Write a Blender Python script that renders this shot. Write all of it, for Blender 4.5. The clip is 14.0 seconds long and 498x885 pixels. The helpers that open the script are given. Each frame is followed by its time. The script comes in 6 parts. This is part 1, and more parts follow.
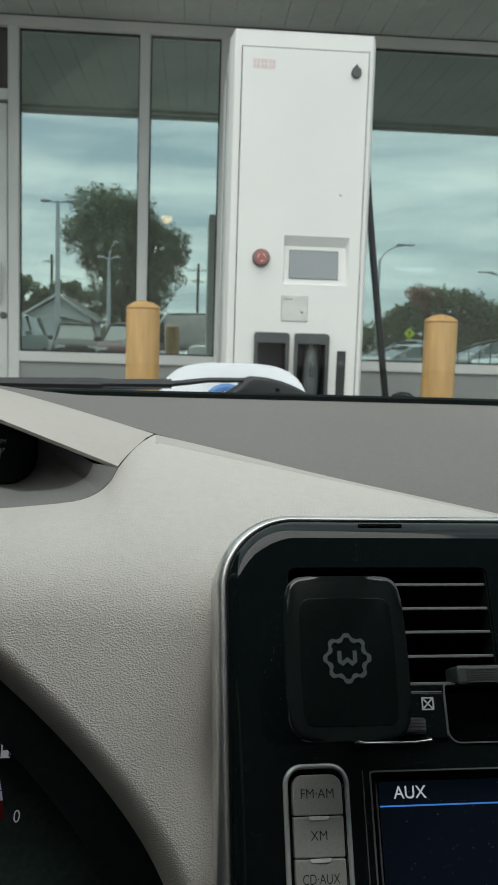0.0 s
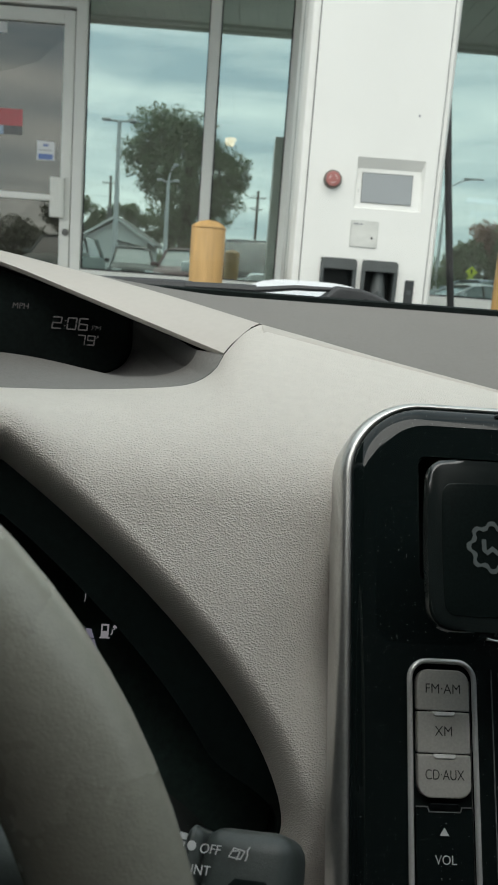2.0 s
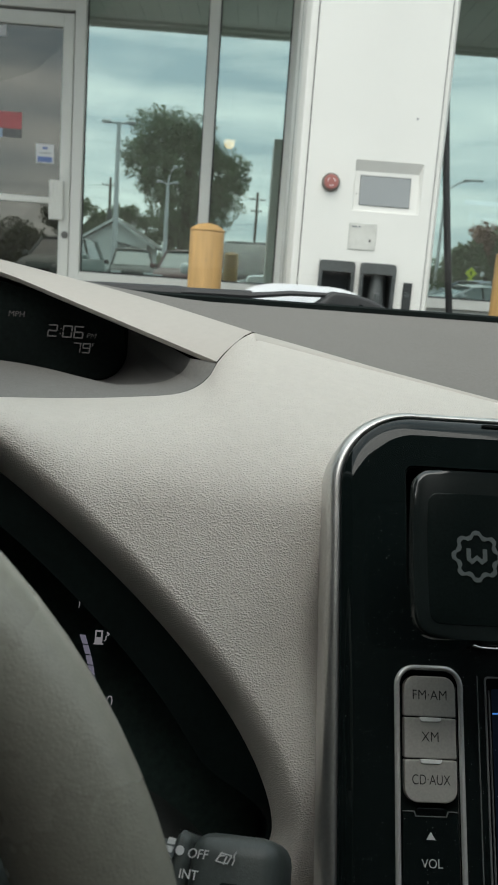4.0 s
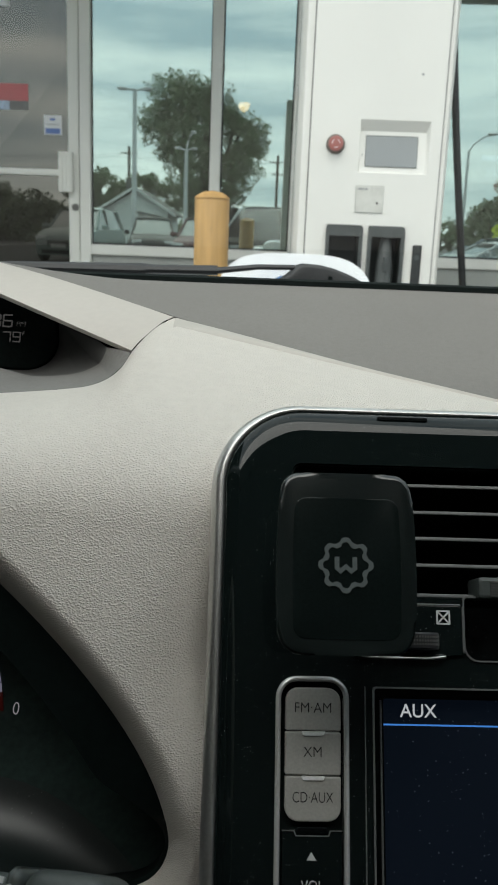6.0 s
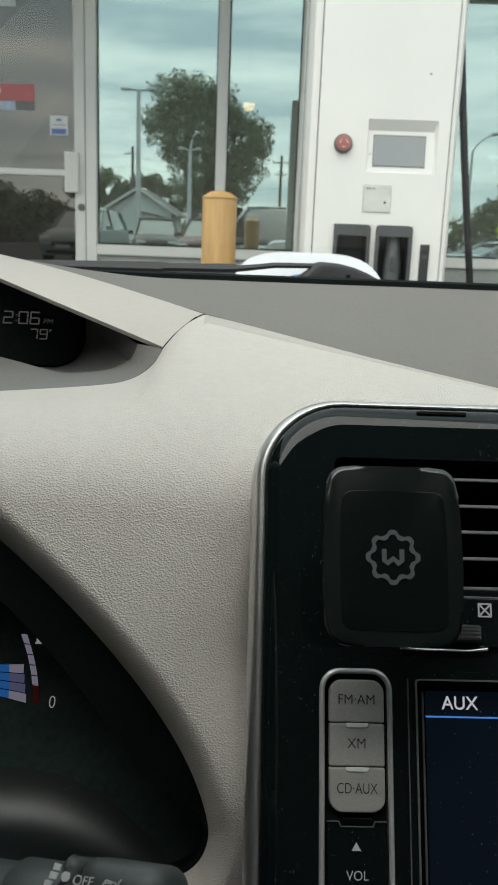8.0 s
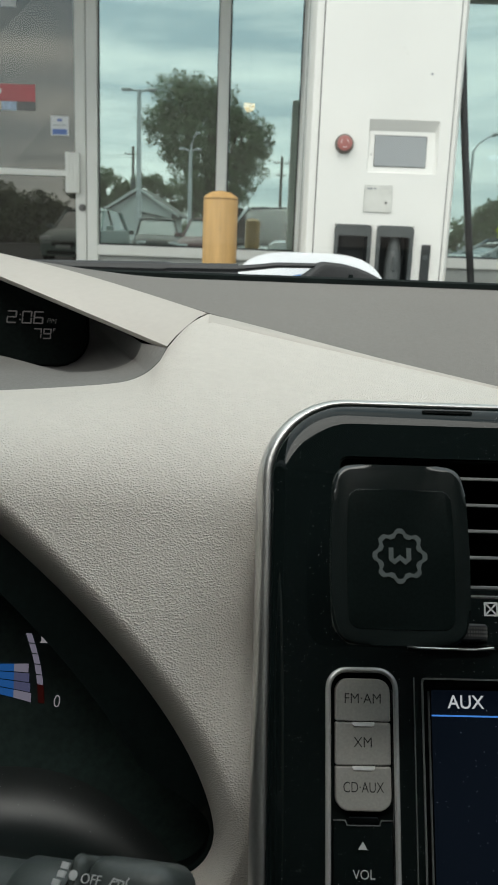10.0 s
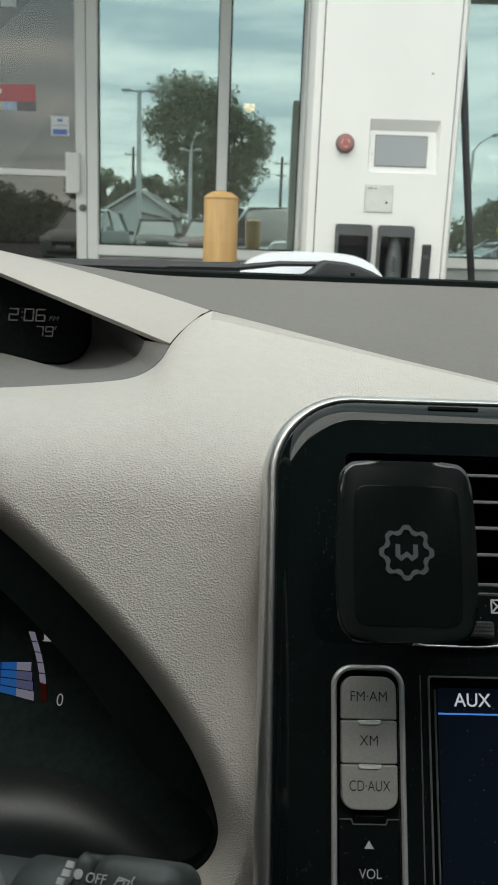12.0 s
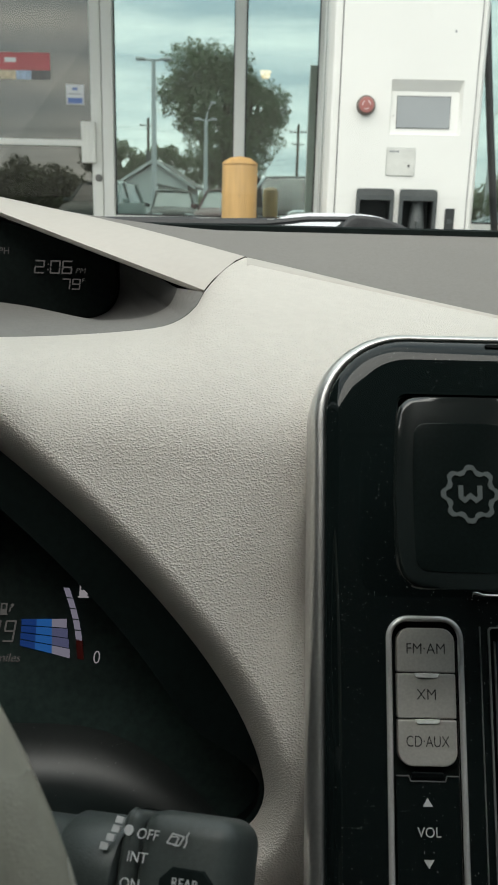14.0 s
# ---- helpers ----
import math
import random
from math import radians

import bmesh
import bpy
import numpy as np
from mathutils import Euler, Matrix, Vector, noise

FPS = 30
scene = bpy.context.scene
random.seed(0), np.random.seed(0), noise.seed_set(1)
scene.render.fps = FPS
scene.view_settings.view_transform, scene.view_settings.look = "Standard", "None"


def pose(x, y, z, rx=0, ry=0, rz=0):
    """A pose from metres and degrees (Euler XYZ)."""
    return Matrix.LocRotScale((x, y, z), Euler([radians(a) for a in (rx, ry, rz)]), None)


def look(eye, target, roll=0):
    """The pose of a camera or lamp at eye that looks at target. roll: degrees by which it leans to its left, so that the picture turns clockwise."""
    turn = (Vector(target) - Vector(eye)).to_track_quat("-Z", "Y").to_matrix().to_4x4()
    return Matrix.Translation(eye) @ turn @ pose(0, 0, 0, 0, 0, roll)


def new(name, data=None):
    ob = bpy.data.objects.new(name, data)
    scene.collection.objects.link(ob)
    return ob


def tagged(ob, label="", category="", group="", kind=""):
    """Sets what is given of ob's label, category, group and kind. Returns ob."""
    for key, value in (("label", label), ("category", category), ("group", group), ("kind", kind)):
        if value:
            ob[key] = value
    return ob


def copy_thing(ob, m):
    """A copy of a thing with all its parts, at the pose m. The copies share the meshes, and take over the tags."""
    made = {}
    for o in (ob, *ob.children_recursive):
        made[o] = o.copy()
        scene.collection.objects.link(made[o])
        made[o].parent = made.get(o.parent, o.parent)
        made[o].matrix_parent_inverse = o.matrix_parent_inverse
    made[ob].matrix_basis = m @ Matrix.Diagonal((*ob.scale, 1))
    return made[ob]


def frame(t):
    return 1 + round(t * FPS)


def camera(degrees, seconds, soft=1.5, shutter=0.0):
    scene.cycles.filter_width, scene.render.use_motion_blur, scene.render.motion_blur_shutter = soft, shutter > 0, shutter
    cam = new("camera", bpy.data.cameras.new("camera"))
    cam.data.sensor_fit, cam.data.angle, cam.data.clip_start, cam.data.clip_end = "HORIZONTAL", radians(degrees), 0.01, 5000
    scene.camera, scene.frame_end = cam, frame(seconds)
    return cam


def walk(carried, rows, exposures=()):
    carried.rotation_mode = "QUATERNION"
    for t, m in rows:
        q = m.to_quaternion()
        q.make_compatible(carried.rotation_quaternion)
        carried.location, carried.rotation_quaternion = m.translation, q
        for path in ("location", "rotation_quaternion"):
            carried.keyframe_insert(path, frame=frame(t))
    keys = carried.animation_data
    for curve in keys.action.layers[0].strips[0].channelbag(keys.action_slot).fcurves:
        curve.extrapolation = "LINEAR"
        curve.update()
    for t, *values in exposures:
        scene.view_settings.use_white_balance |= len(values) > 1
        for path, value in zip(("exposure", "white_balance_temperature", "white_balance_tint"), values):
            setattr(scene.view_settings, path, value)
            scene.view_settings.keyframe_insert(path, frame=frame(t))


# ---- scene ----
cam = camera(33.12, 14.0)
cam.data.dof.use_dof, cam.data.dof.focus_distance, cam.data.dof.aperture_fstop = True, 0.42, 48.0
PATH = [
    (0, (-0.1238, 0.0576, 0.9991), (0.0129, 2.0390, 0.7638), 1.82),
    (0.5, (-0.1261, 0.0591, 0.9975), (0.0064, 2.0404, 0.7589), 1.92),
    (1, (-0.1512, 0.0735, 0.9776), (-0.0954, 2.0418, 0.6272), 3.20),
    (1.5, (-0.1561, 0.0817, 0.9686), (-0.1314, 2.0383, 0.5549), 4.42),
    (2, (-0.1574, 0.0783, 0.9693), (-0.1286, 2.0379, 0.5702), 4.35),
    (4.5, (-0.1503, 0.0735, 0.9748), (-0.1210, 2.0338, 0.5793), 4.23),
    (5, (-0.1382, 0.0769, 0.9774), (-0.1094, 2.0372, 0.5820), 3.97),
    (5.5, (-0.1020, 0.0862, 0.9886), (-0.1175, 2.0349, 0.5385), 2.70),
    (6, (-0.0909, 0.0980, 0.9868), (-0.1251, 2.0401, 0.5101), 2.25),
    (6.5, (-0.0960, 0.0957, 0.9866), (-0.1320, 2.0373, 0.5084), 2.23),
    (7, (-0.1015, 0.0942, 0.9860), (-0.1408, 2.0358, 0.5077), 2.23),
    (7.5, (-0.1039, 0.0928, 0.9864), (-0.1451, 2.0346, 0.5090), 2.20),
    (8, (-0.1065, 0.0945, 0.9844), (-0.1490, 2.0364, 0.5078), 2.17),
    (10.5, (-0.1099, 0.0943, 0.9833), (-0.1534, 2.0365, 0.5079), 2.17),
    (11, (-0.1113, 0.0956, 0.9817), (-0.1545, 2.0379, 0.5067), 2.18),
    (11.5, (-0.1101, 0.0952, 0.9826), (-0.1542, 2.0374, 0.5073), 2.14),
    (12, (-0.1106, 0.0961, 0.9815), (-0.1546, 2.0384, 0.5067), 2.14),
    (12.5, (-0.1115, 0.0996, 0.9784), (-0.1562, 2.0415, 0.5021), 2.16),
    (13, (-0.1013, 0.1144, 0.9694), (-0.1685, 2.0435, 0.4457), 1.42),
    (13.5, (-0.1065, 0.1178, 0.9647), (-0.1847, 2.0419, 0.4246), 1.22),
    (14, (-0.1218, 0.1104, 0.9649), (-0.2061, 2.0346, 0.4263), 1.39),
]
walk(cam, [(t, look(eye, target, roll)) for t, eye, target, roll in PATH],
     exposures=[(0.0, 0.59, 6500, 10), (1.0, 0.65, 6560, 10.2), (1.5, 0.79, 6620, 10.4), (2.0, 0.80, 6630, 10.5), (5.5, 0.74, 6640, 10.5), (6.5, 0.86, 6660, 10.5), (8.0, 0.86, 6690, 10.5), (12.5, 0.87, 6700, 10.5), (13.5, 1.02, 6780, 10.8), (14.0, 1.03, 6780, 10.8)])

# ---- light: an overcast afternoon, sky and a wide veiled sun ----
world = bpy.data.worlds.new("overcast_sky")
scene.world = world
world.use_nodes = True
wn, wl = world.node_tree.nodes, world.node_tree.links
wn.clear()
sky = wn.new("ShaderNodeTexSky")
sky.sky_type = "NISHITA"
sky.sun_disc = False
sky.sun_elevation, sky.sun_rotation = radians(48), radians(200)
coord = wn.new("ShaderNodeTexCoord")
stretch = wn.new("ShaderNodeMapping")
stretch.inputs["Location"].default_value = (0.35, 0.2, 0.1)
stretch.inputs["Scale"].default_value = (1.1, 1.1, 8.0)
cloud = wn.new("ShaderNodeTexNoise")
cloud.inputs["Scale"].default_value = 2.7
cloud.inputs["Detail"].default_value = 7
cloud.inputs["Roughness"].default_value = 0.55
cloud.inputs["Distortion"].default_value = 0.3
tone = wn.new("ShaderNodeValToRGB")
tone.color_ramp.elements[0].position = 0.33
tone.color_ramp.elements[0].color = (0.36, 0.46, 0.52, 1)
tone.color_ramp.elements[1].position = 0.69
tone.color_ramp.elements[1].color = (0.88, 0.93, 0.92, 1)
blend = wn.new("ShaderNodeMix")
blend.data_type = "RGBA"
blend.inputs["Factor"].default_value = 0.93
dim = wn.new("ShaderNodeMix")
dim.data_type = "RGBA"
dim.blend_type = "MULTIPLY"
dim.inputs["Factor"].default_value = 1.0
dim.inputs["B"].default_value = (0.1, 0.1, 0.1, 1)
back = wn.new("ShaderNodeBackground")
back.inputs["Strength"].default_value = 1.0
wout = wn.new("ShaderNodeOutputWorld")
wl.new(coord.outputs["Generated"], stretch.inputs["Vector"])
wl.new(stretch.outputs["Vector"], cloud.inputs["Vector"])
wl.new(cloud.outputs["Fac"], tone.inputs["Fac"])
wl.new(sky.outputs["Color"], dim.inputs["A"])
wl.new(dim.outputs["Result"], blend.inputs["A"])
wl.new(tone.outputs["Color"], blend.inputs["B"])
wl.new(blend.outputs["Result"], back.inputs["Color"])
wl.new(back.outputs["Background"], wout.inputs["Surface"])

sun_data = bpy.data.lights.new("veiled_sun", "SUN")
sun_data.energy, sun_data.angle, sun_data.color = 1.2, radians(60), (1.0, 0.96, 0.9)
sun = new("veiled_sun", sun_data)
sun.matrix_world = look((0, 0, 30), (5, 22, 0))

# ---- plan units: the plan below is drawn in units of 0.9 m, with the asphalt at GROUND ----
UNIT, LIFT = 0.9, 0.05
GROUND, WALK = -LIFT / UNIT, 0.1 / UNIT
GLASS = 6.411           # the shop front's plane
TILT = radians(27.7)    # the centre stack leans back by this


def place(x, y, z, rx=0, ry=0, rz=0):
    return pose(UNIT * x, UNIT * y, UNIT * z + LIFT, rx, ry, rz)


CAR = place(-0.08, 0.4257, 0, 0, 0, 2.98)          # the car's own axes: x right, y ahead
STACK = CAR @ pose(0, 0, UNIT * 0.828, 62.3)        # the stack's face: x right, y up along it, z to the driver


def on_stack(u, v, n=0.0):
    """A point of the stack's face in the car's axes."""
    return Vector((u, v * math.sin(TILT) - n * math.cos(TILT), 0.828 + v * math.cos(TILT) + n * math.sin(TILT)))


# ---- materials ----
def material(name, colour, rough=0.5, metal=0.0, coat=0.0, grain=None, bump=None, spots=None, spec=0.5, streak=1.0):
    """grain: (scale, amount, scale, amount) of two noises on the colour; bump: (kind, scale, metres);
    spots: (scale, size, share, colour) of dust flecks."""
    m = bpy.data.materials.new(name)
    m.use_nodes = True
    nt = m.node_tree
    n, l = nt.nodes, nt.links
    p = n["Principled BSDF"]
    p.inputs["Base Color"].default_value = (*colour, 1)
    p.inputs["Roughness"].default_value = rough
    p.inputs["Metallic"].default_value = metal
    p.inputs["Coat Weight"].default_value = coat
    p.inputs["Coat Roughness"].default_value = 0.04
    p.inputs["Specular IOR Level"].default_value = spec
    c = n.new("ShaderNodeTexCoord")
    last = None
    if grain:
        for k in (0, 2):
            t = n.new("ShaderNodeTexNoise")
            t.inputs["Scale"].default_value = grain[k]
            t.inputs["Detail"].default_value = 5
            sm = n.new("ShaderNodeMapping")
            sm.inputs["Scale"].default_value = (1, 1, streak)
            l.new(c.outputs["Object"], sm.inputs["Vector"])
            l.new(sm.outputs["Vector"], t.inputs["Vector"])
            r = n.new("ShaderNodeMapRange")
            r.inputs["From Min"].default_value, r.inputs["From Max"].default_value = 0.3, 0.7
            r.inputs["To Min"].default_value, r.inputs["To Max"].default_value = 1 - grain[k + 1], 1 + grain[k + 1]
            l.new(t.outputs["Fac"], r.inputs["Value"])
            x = n.new("ShaderNodeMix")
            x.data_type, x.blend_type = "RGBA", "MULTIPLY"
            x.inputs["Factor"].default_value = 1
            if last:
                l.new(last, x.inputs["A"])
            else:
                x.inputs["A"].default_value = (*colour, 1)
            l.new(r.outputs["Result"], x.inputs["B"])
            last = x.outputs["Result"]
            if k == 0:
                q = n.new("ShaderNodeMapRange")
                q.inputs["To Min"].default_value, q.inputs["To Max"].default_value = max(rough - 0.06, 0.02), rough + 0.06
                l.new(t.outputs["Fac"], q.inputs["Value"])
                l.new(q.outputs["Result"], p.inputs["Roughness"])
    if spots:
        t = n.new("ShaderNodeTexVoronoi")
        t.inputs["Scale"].default_value = spots[0]
        l.new(c.outputs["Object"], t.inputs["Vector"])
        g = n.new("ShaderNodeSeparateColor")
        l.new(t.outputs["Color"], g.inputs["Color"])
        s = n.new("ShaderNodeMapRange")
        s.inputs["From Min"].default_value, s.inputs["From Max"].default_value = 0.0, spots[2]
        s.inputs["To Min"].default_value, s.inputs["To Max"].default_value = spots[1], 0.0
        l.new(g.outputs["Red"], s.inputs["Value"])
        f = n.new("ShaderNodeMath")
        f.operation = "LESS_THAN"
        l.new(t.outputs["Distance"], f.inputs[0])
        l.new(s.outputs["Result"], f.inputs[1])
        x = n.new("ShaderNodeMix")
        x.data_type = "RGBA"
        l.new(f.outputs["Value"], x.inputs["Factor"])
        if last:
            l.new(last, x.inputs["A"])
        else:
            x.inputs["A"].default_value = (*colour, 1)
        x.inputs["B"].default_value = (*spots[3], 1)
        last = x.outputs["Result"]
    if last:
        l.new(last, p.inputs["Base Color"])
    if bump:
        kind, scale, high = bump
        b = n.new("ShaderNodeBump")
        b.inputs["Strength"].default_value = 1
        b.inputs["Distance"].default_value = high
        if kind == "leather":
            st = n.new("ShaderNodeMapping")
            st.inputs["Scale"].default_value = (0.78, 1.05, 1.05)
            l.new(c.outputs["Object"], st.inputs["Vector"])
            w = n.new("ShaderNodeTexNoise")
            w.inputs["Scale"].default_value = scale * 0.6
            w.inputs["Detail"].default_value = 2
            l.new(c.outputs["Object"], w.inputs["Vector"])
            mv = n.new("ShaderNodeVectorMath")
            mv.operation = "MULTIPLY_ADD"
            mv.inputs[1].default_value = (0.75 / scale,) * 3
            l.new(w.outputs["Color"], mv.inputs[0])
            l.new(st.outputs["Vector"], mv.inputs[2])
            v = n.new("ShaderNodeTexVoronoi")
            v.feature = "SMOOTH_F1"
            v.inputs["Smoothness"].default_value = 0.3
            v.inputs["Scale"].default_value = scale
            l.new(mv.outputs["Vector"], v.inputs["Vector"])
            r = n.new("ShaderNodeMapRange")
            r.interpolation_type = "SMOOTHSTEP"
            r.inputs["From Min"].default_value, r.inputs["From Max"].default_value = 0.75, 0.05
            l.new(v.outputs["Distance"], r.inputs["Value"])
            l.new(r.outputs["Result"], b.inputs["Height"])
        else:
            t = n.new("ShaderNodeTexNoise")
            t.inputs["Scale"].default_value = scale
            t.inputs["Detail"].default_value = 4
            l.new(c.outputs["Object"], t.inputs["Vector"])
            l.new(t.outputs["Fac"], b.inputs["Height"])
        l.new(b.outputs["Normal"], p.inputs["Normal"])
    return m


def pane_material(name, mirror, tint, clear, wave=0.0, dust=0.0):
    """Coated sheet glass: part mirror, part clear, under a thin film of dust that also paints haze over the
    reflections.
    """
    m = bpy.data.materials.new(name)
    m.use_nodes = True
    n, l = m.node_tree.nodes, m.node_tree.links
    n.remove(n["Principled BSDF"])
    g = n.new("ShaderNodeBsdfGlossy")
    g.inputs["Color"].default_value = (*tint, 1)
    g.inputs["Roughness"].default_value = 0.0
    t = n.new("ShaderNodeBsdfTransparent")
    t.inputs["Color"].default_value = (*clear, 1)
    x = n.new("ShaderNodeMixShader")
    x.inputs["Fac"].default_value = mirror
    l.new(t.outputs["BSDF"], x.inputs[1])
    l.new(g.outputs["BSDF"], x.inputs[2])
    l.new(x.outputs["Shader"], n["Material Output"].inputs["Surface"])
    # pale diffuse dust film; its colour also supplies the haze in the reflections
    if dust:
        film = n.new("ShaderNodeBsdfDiffuse")
        film.inputs["Color"].default_value = (0.62, 0.58, 0.50, 1)
        place = n.new("ShaderNodeTexCoord")
        patch = n.new("ShaderNodeTexNoise")
        patch.inputs["Scale"].default_value = 2.2
        patch.inputs["Detail"].default_value = 3
        l.new(place.outputs["Object"], patch.inputs["Vector"])
        much = n.new("ShaderNodeMapRange")
        much.inputs["From Min"].default_value, much.inputs["From Max"].default_value = 0.3, 0.7
        much.inputs["To Min"].default_value, much.inputs["To Max"].default_value = 0.8 * dust, 1.2 * dust
        l.new(patch.outputs["Fac"], much.inputs["Value"])
        dusty = n.new("ShaderNodeMixShader")
        l.new(much.outputs["Result"], dusty.inputs["Fac"])
        l.new(x.outputs["Shader"], dusty.inputs[1])
        l.new(film.outputs["BSDF"], dusty.inputs[2])
        l.new(dusty.outputs["Shader"], n["Material Output"].inputs["Surface"])
    if wave:
        c = n.new("ShaderNodeTexCoord")
        w = n.new("ShaderNodeTexNoise")
        w.inputs["Scale"].default_value = 1.6
        w.inputs["Detail"].default_value = 0
        l.new(c.outputs["Object"], w.inputs["Vector"])
        b = n.new("ShaderNodeBump")
        b.inputs["Distance"].default_value = wave
        l.new(w.outputs["Fac"], b.inputs["Height"])
        l.new(b.outputs["Normal"], g.inputs["Normal"])
    return m


def glow_material(name, colour, strength):
    m = bpy.data.materials.new(name)
    m.use_nodes = True
    p = m.node_tree.nodes["Principled BSDF"]
    p.inputs["Base Color"].default_value = (0.01, 0.01, 0.01, 1)
    p.inputs["Specular IOR Level"].default_value = 0.15
    p.inputs["Emission Color"].default_value = (*colour, 1)
    p.inputs["Emission Strength"].default_value = strength
    return m


def windscreen_material():
    m = bpy.data.materials.new("windscreen_glass")
    m.use_nodes = True
    n, l = m.node_tree.nodes, m.node_tree.links
    n.remove(n["Principled BSDF"])
    g = n.new("ShaderNodeBsdfGlossy")
    g.inputs["Roughness"].default_value = 0.0
    t = n.new("ShaderNodeBsdfTransparent")
    t.inputs["Color"].default_value = (0.93, 0.96, 0.95, 1)
    lw = n.new("ShaderNodeLayerWeight")
    lw.inputs["Blend"].default_value = 0.5
    pw = n.new("ShaderNodeMath")
    pw.operation = "POWER"
    pw.inputs[1].default_value = 4.5
    l.new(lw.outputs["Facing"], pw.inputs[0])
    f = n.new("ShaderNodeMapRange")
    f.inputs["To Min"].default_value, f.inputs["To Max"].default_value = 0.04, 1.0
    l.new(pw.outputs["Value"], f.inputs["Value"])
    x = n.new("ShaderNodeMixShader")
    l.new(f.outputs["Result"], x.inputs["Fac"])
    l.new(t.outputs["BSDF"], x.inputs[1])
    l.new(g.outputs["BSDF"], x.inputs[2])
    l.new(x.outputs["Shader"], n["Material Output"].inputs["Surface"])
    return m


LEATHER = material("beige_grained_vinyl", (0.668, 0.637, 0.582), 0.46, grain=(9, 0.02, 220, 0.03), bump=("leather", 1200, 0.00030))
SMOOTH_BEIGE = material("beige_moulded_plastic", (0.525, 0.495, 0.45), 0.5, grain=(7, 0.015, 220, 0.02), bump=("leather", 800, 0.00003))
DASH_DARK = material("grey_soft_dash_top", (0.20, 0.19, 0.175), 0.65, grain=(6, 0.06, 400, 0.08), bump=("noise", 900, 0.0004))
DARK_GREY = material("dark_grey_plastic", (0.078, 0.078, 0.075), 0.5, grain=(20, 0.1, 500, 0.1), bump=("noise", 1500, 0.0002), spots=(300, 0.1, 0.3, (0.3, 0.3, 0.3)))
MID_GREY = material("mid_grey_plastic", (0.15, 0.15, 0.145), 0.55, grain=(20, 0.1, 500, 0.1), bump=("noise", 1500, 0.0002), spots=(300, 0.1, 0.3, (0.4, 0.4, 0.4)))
LEDGE_GREY = material("dusty_grey_plastic", (0.19, 0.186, 0.175), 0.6, grain=(20, 0.08, 500, 0.1), bump=("noise", 1500, 0.0002), spots=(300, 0.1, 0.3, (0.45, 0.45, 0.44)))
SCOOP_GREY = material("satin_dark_scoop", (0.007, 0.0125, 0.012), 0.40, spec=0.7, grain=(20, 0.15, 500, 0.15), spots=(520, 0.12, 0.45, (0.22, 0.23, 0.23)))
PIANO = material("piano_black", (0.006, 0.010, 0.0098), 0.06, coat=0.2, spec=0.3, spots=(900, 0.15, 0.7, (0.28, 0.29, 0.29)))
BLACK = material("black_satin_plastic", (0.003, 0.0045, 0.0045), 0.2, spec=0.25, grain=(30, 0.2, 300, 0.2), spots=(200, 0.06, 0.25, (0.12, 0.12, 0.12)))
MATT_BLACK = material("matt_black", (0.009, 0.0135, 0.0128), 0.8, spec=0.08, grain=(30, 0.2, 300, 0.2))
MOUNT_RIM = material("black_plate_plastic", (0.0075, 0.012, 0.0115), 0.2, spec=0.95, grain=(30, 0.2, 800, 0.2))
GAUGE_BLACK = material("gauge_black", (0.024, 0.043, 0.039), 0.55, spec=0.22, grain=(30, 0.2, 300, 0.2))
BEZEL_BLACK = material("satin_black_bezel", (0.0048, 0.0085, 0.008), 0.5, spec=0.08, grain=(30, 0.2, 300, 0.2))
MOUNT_BLACK = material("black_smooth_plastic", (0.0065, 0.0105, 0.010), 0.22, spec=0.2, grain=(30, 0.2, 800, 0.2))
EMBLEM_GREY = material("grey_printed_emblem", (0.10, 0.12, 0.12), 0.5, grain=(200, 0.1, 900, 0.1))
CHROME = material("bright_silver_trim", (0.78, 0.78, 0.77), 0.2, 1.0, grain=(40, 0.05, 600, 0.06))
SILVER = material("silver_painted_ring", (0.62, 0.62, 0.60), 0.33, 0.88, grain=(40, 0.05, 600, 0.06))
KEY_SILVER = material("satin_silver_paint", (0.80, 0.80, 0.78), 0.25, 0.45, grain=(40, 0.05, 600, 0.06))
BUTTON = material("warm_grey_button", (0.42, 0.412, 0.378), 0.42, grain=(60, 0.05, 900, 0.08))
BUTTON_TAB = material("bright_button_tab", (0.88, 0.88, 0.86), 0.35, grain=(60, 0.05, 900, 0.05))
INK_BLACK = material("black_ink", (0.012, 0.012, 0.012), 0.5, grain=(60, 0.1, 900, 0.1))
INK_WHITE = material("white_ink", (0.62, 0.63, 0.63), 0.5, grain=(60, 0.05, 900, 0.05))
WHEEL_LEATHER = material("grey_beige_rim_leather", (0.375, 0.36, 0.30), 0.27, grain=(15, 0.05, 300, 0.05), bump=("leather", 1300, 0.00004))
STALK_GREY = material("charcoal_stalk_plastic", (0.058, 0.069, 0.066), 0.37, grain=(30, 0.1, 700, 0.1), bump=("noise", 1800, 0.0001))
SCREEN_BLUE = material("dark_blue_display", (0.006, 0.008, 0.012), 0.25, spec=0.15, spots=(560, 0.14, 0.8, (0.18, 0.20, 0.24)))
SCREEN_BLUE.node_tree.nodes["Principled BSDF"].inputs["Emission Color"].default_value = (0.008, 0.016, 0.031, 1)
SCREEN_BLUE.node_tree.nodes["Principled BSDF"].inputs["Emission Strength"].default_value = 0.10
LINE_BLUE = glow_material("blue_display_line", (0.06, 0.25, 0.75), 0.45)
GLOW_WHITE = glow_material("white_display_text", (0.75, 0.8, 0.85), 0.32)
GLOW_DIM = glow_material("pale_display_text", (0.6, 0.6, 0.58), 0.048)
GLOW_MARK = glow_material("pale_gauge_marking", (0.62, 0.61, 0.66), 0.16)
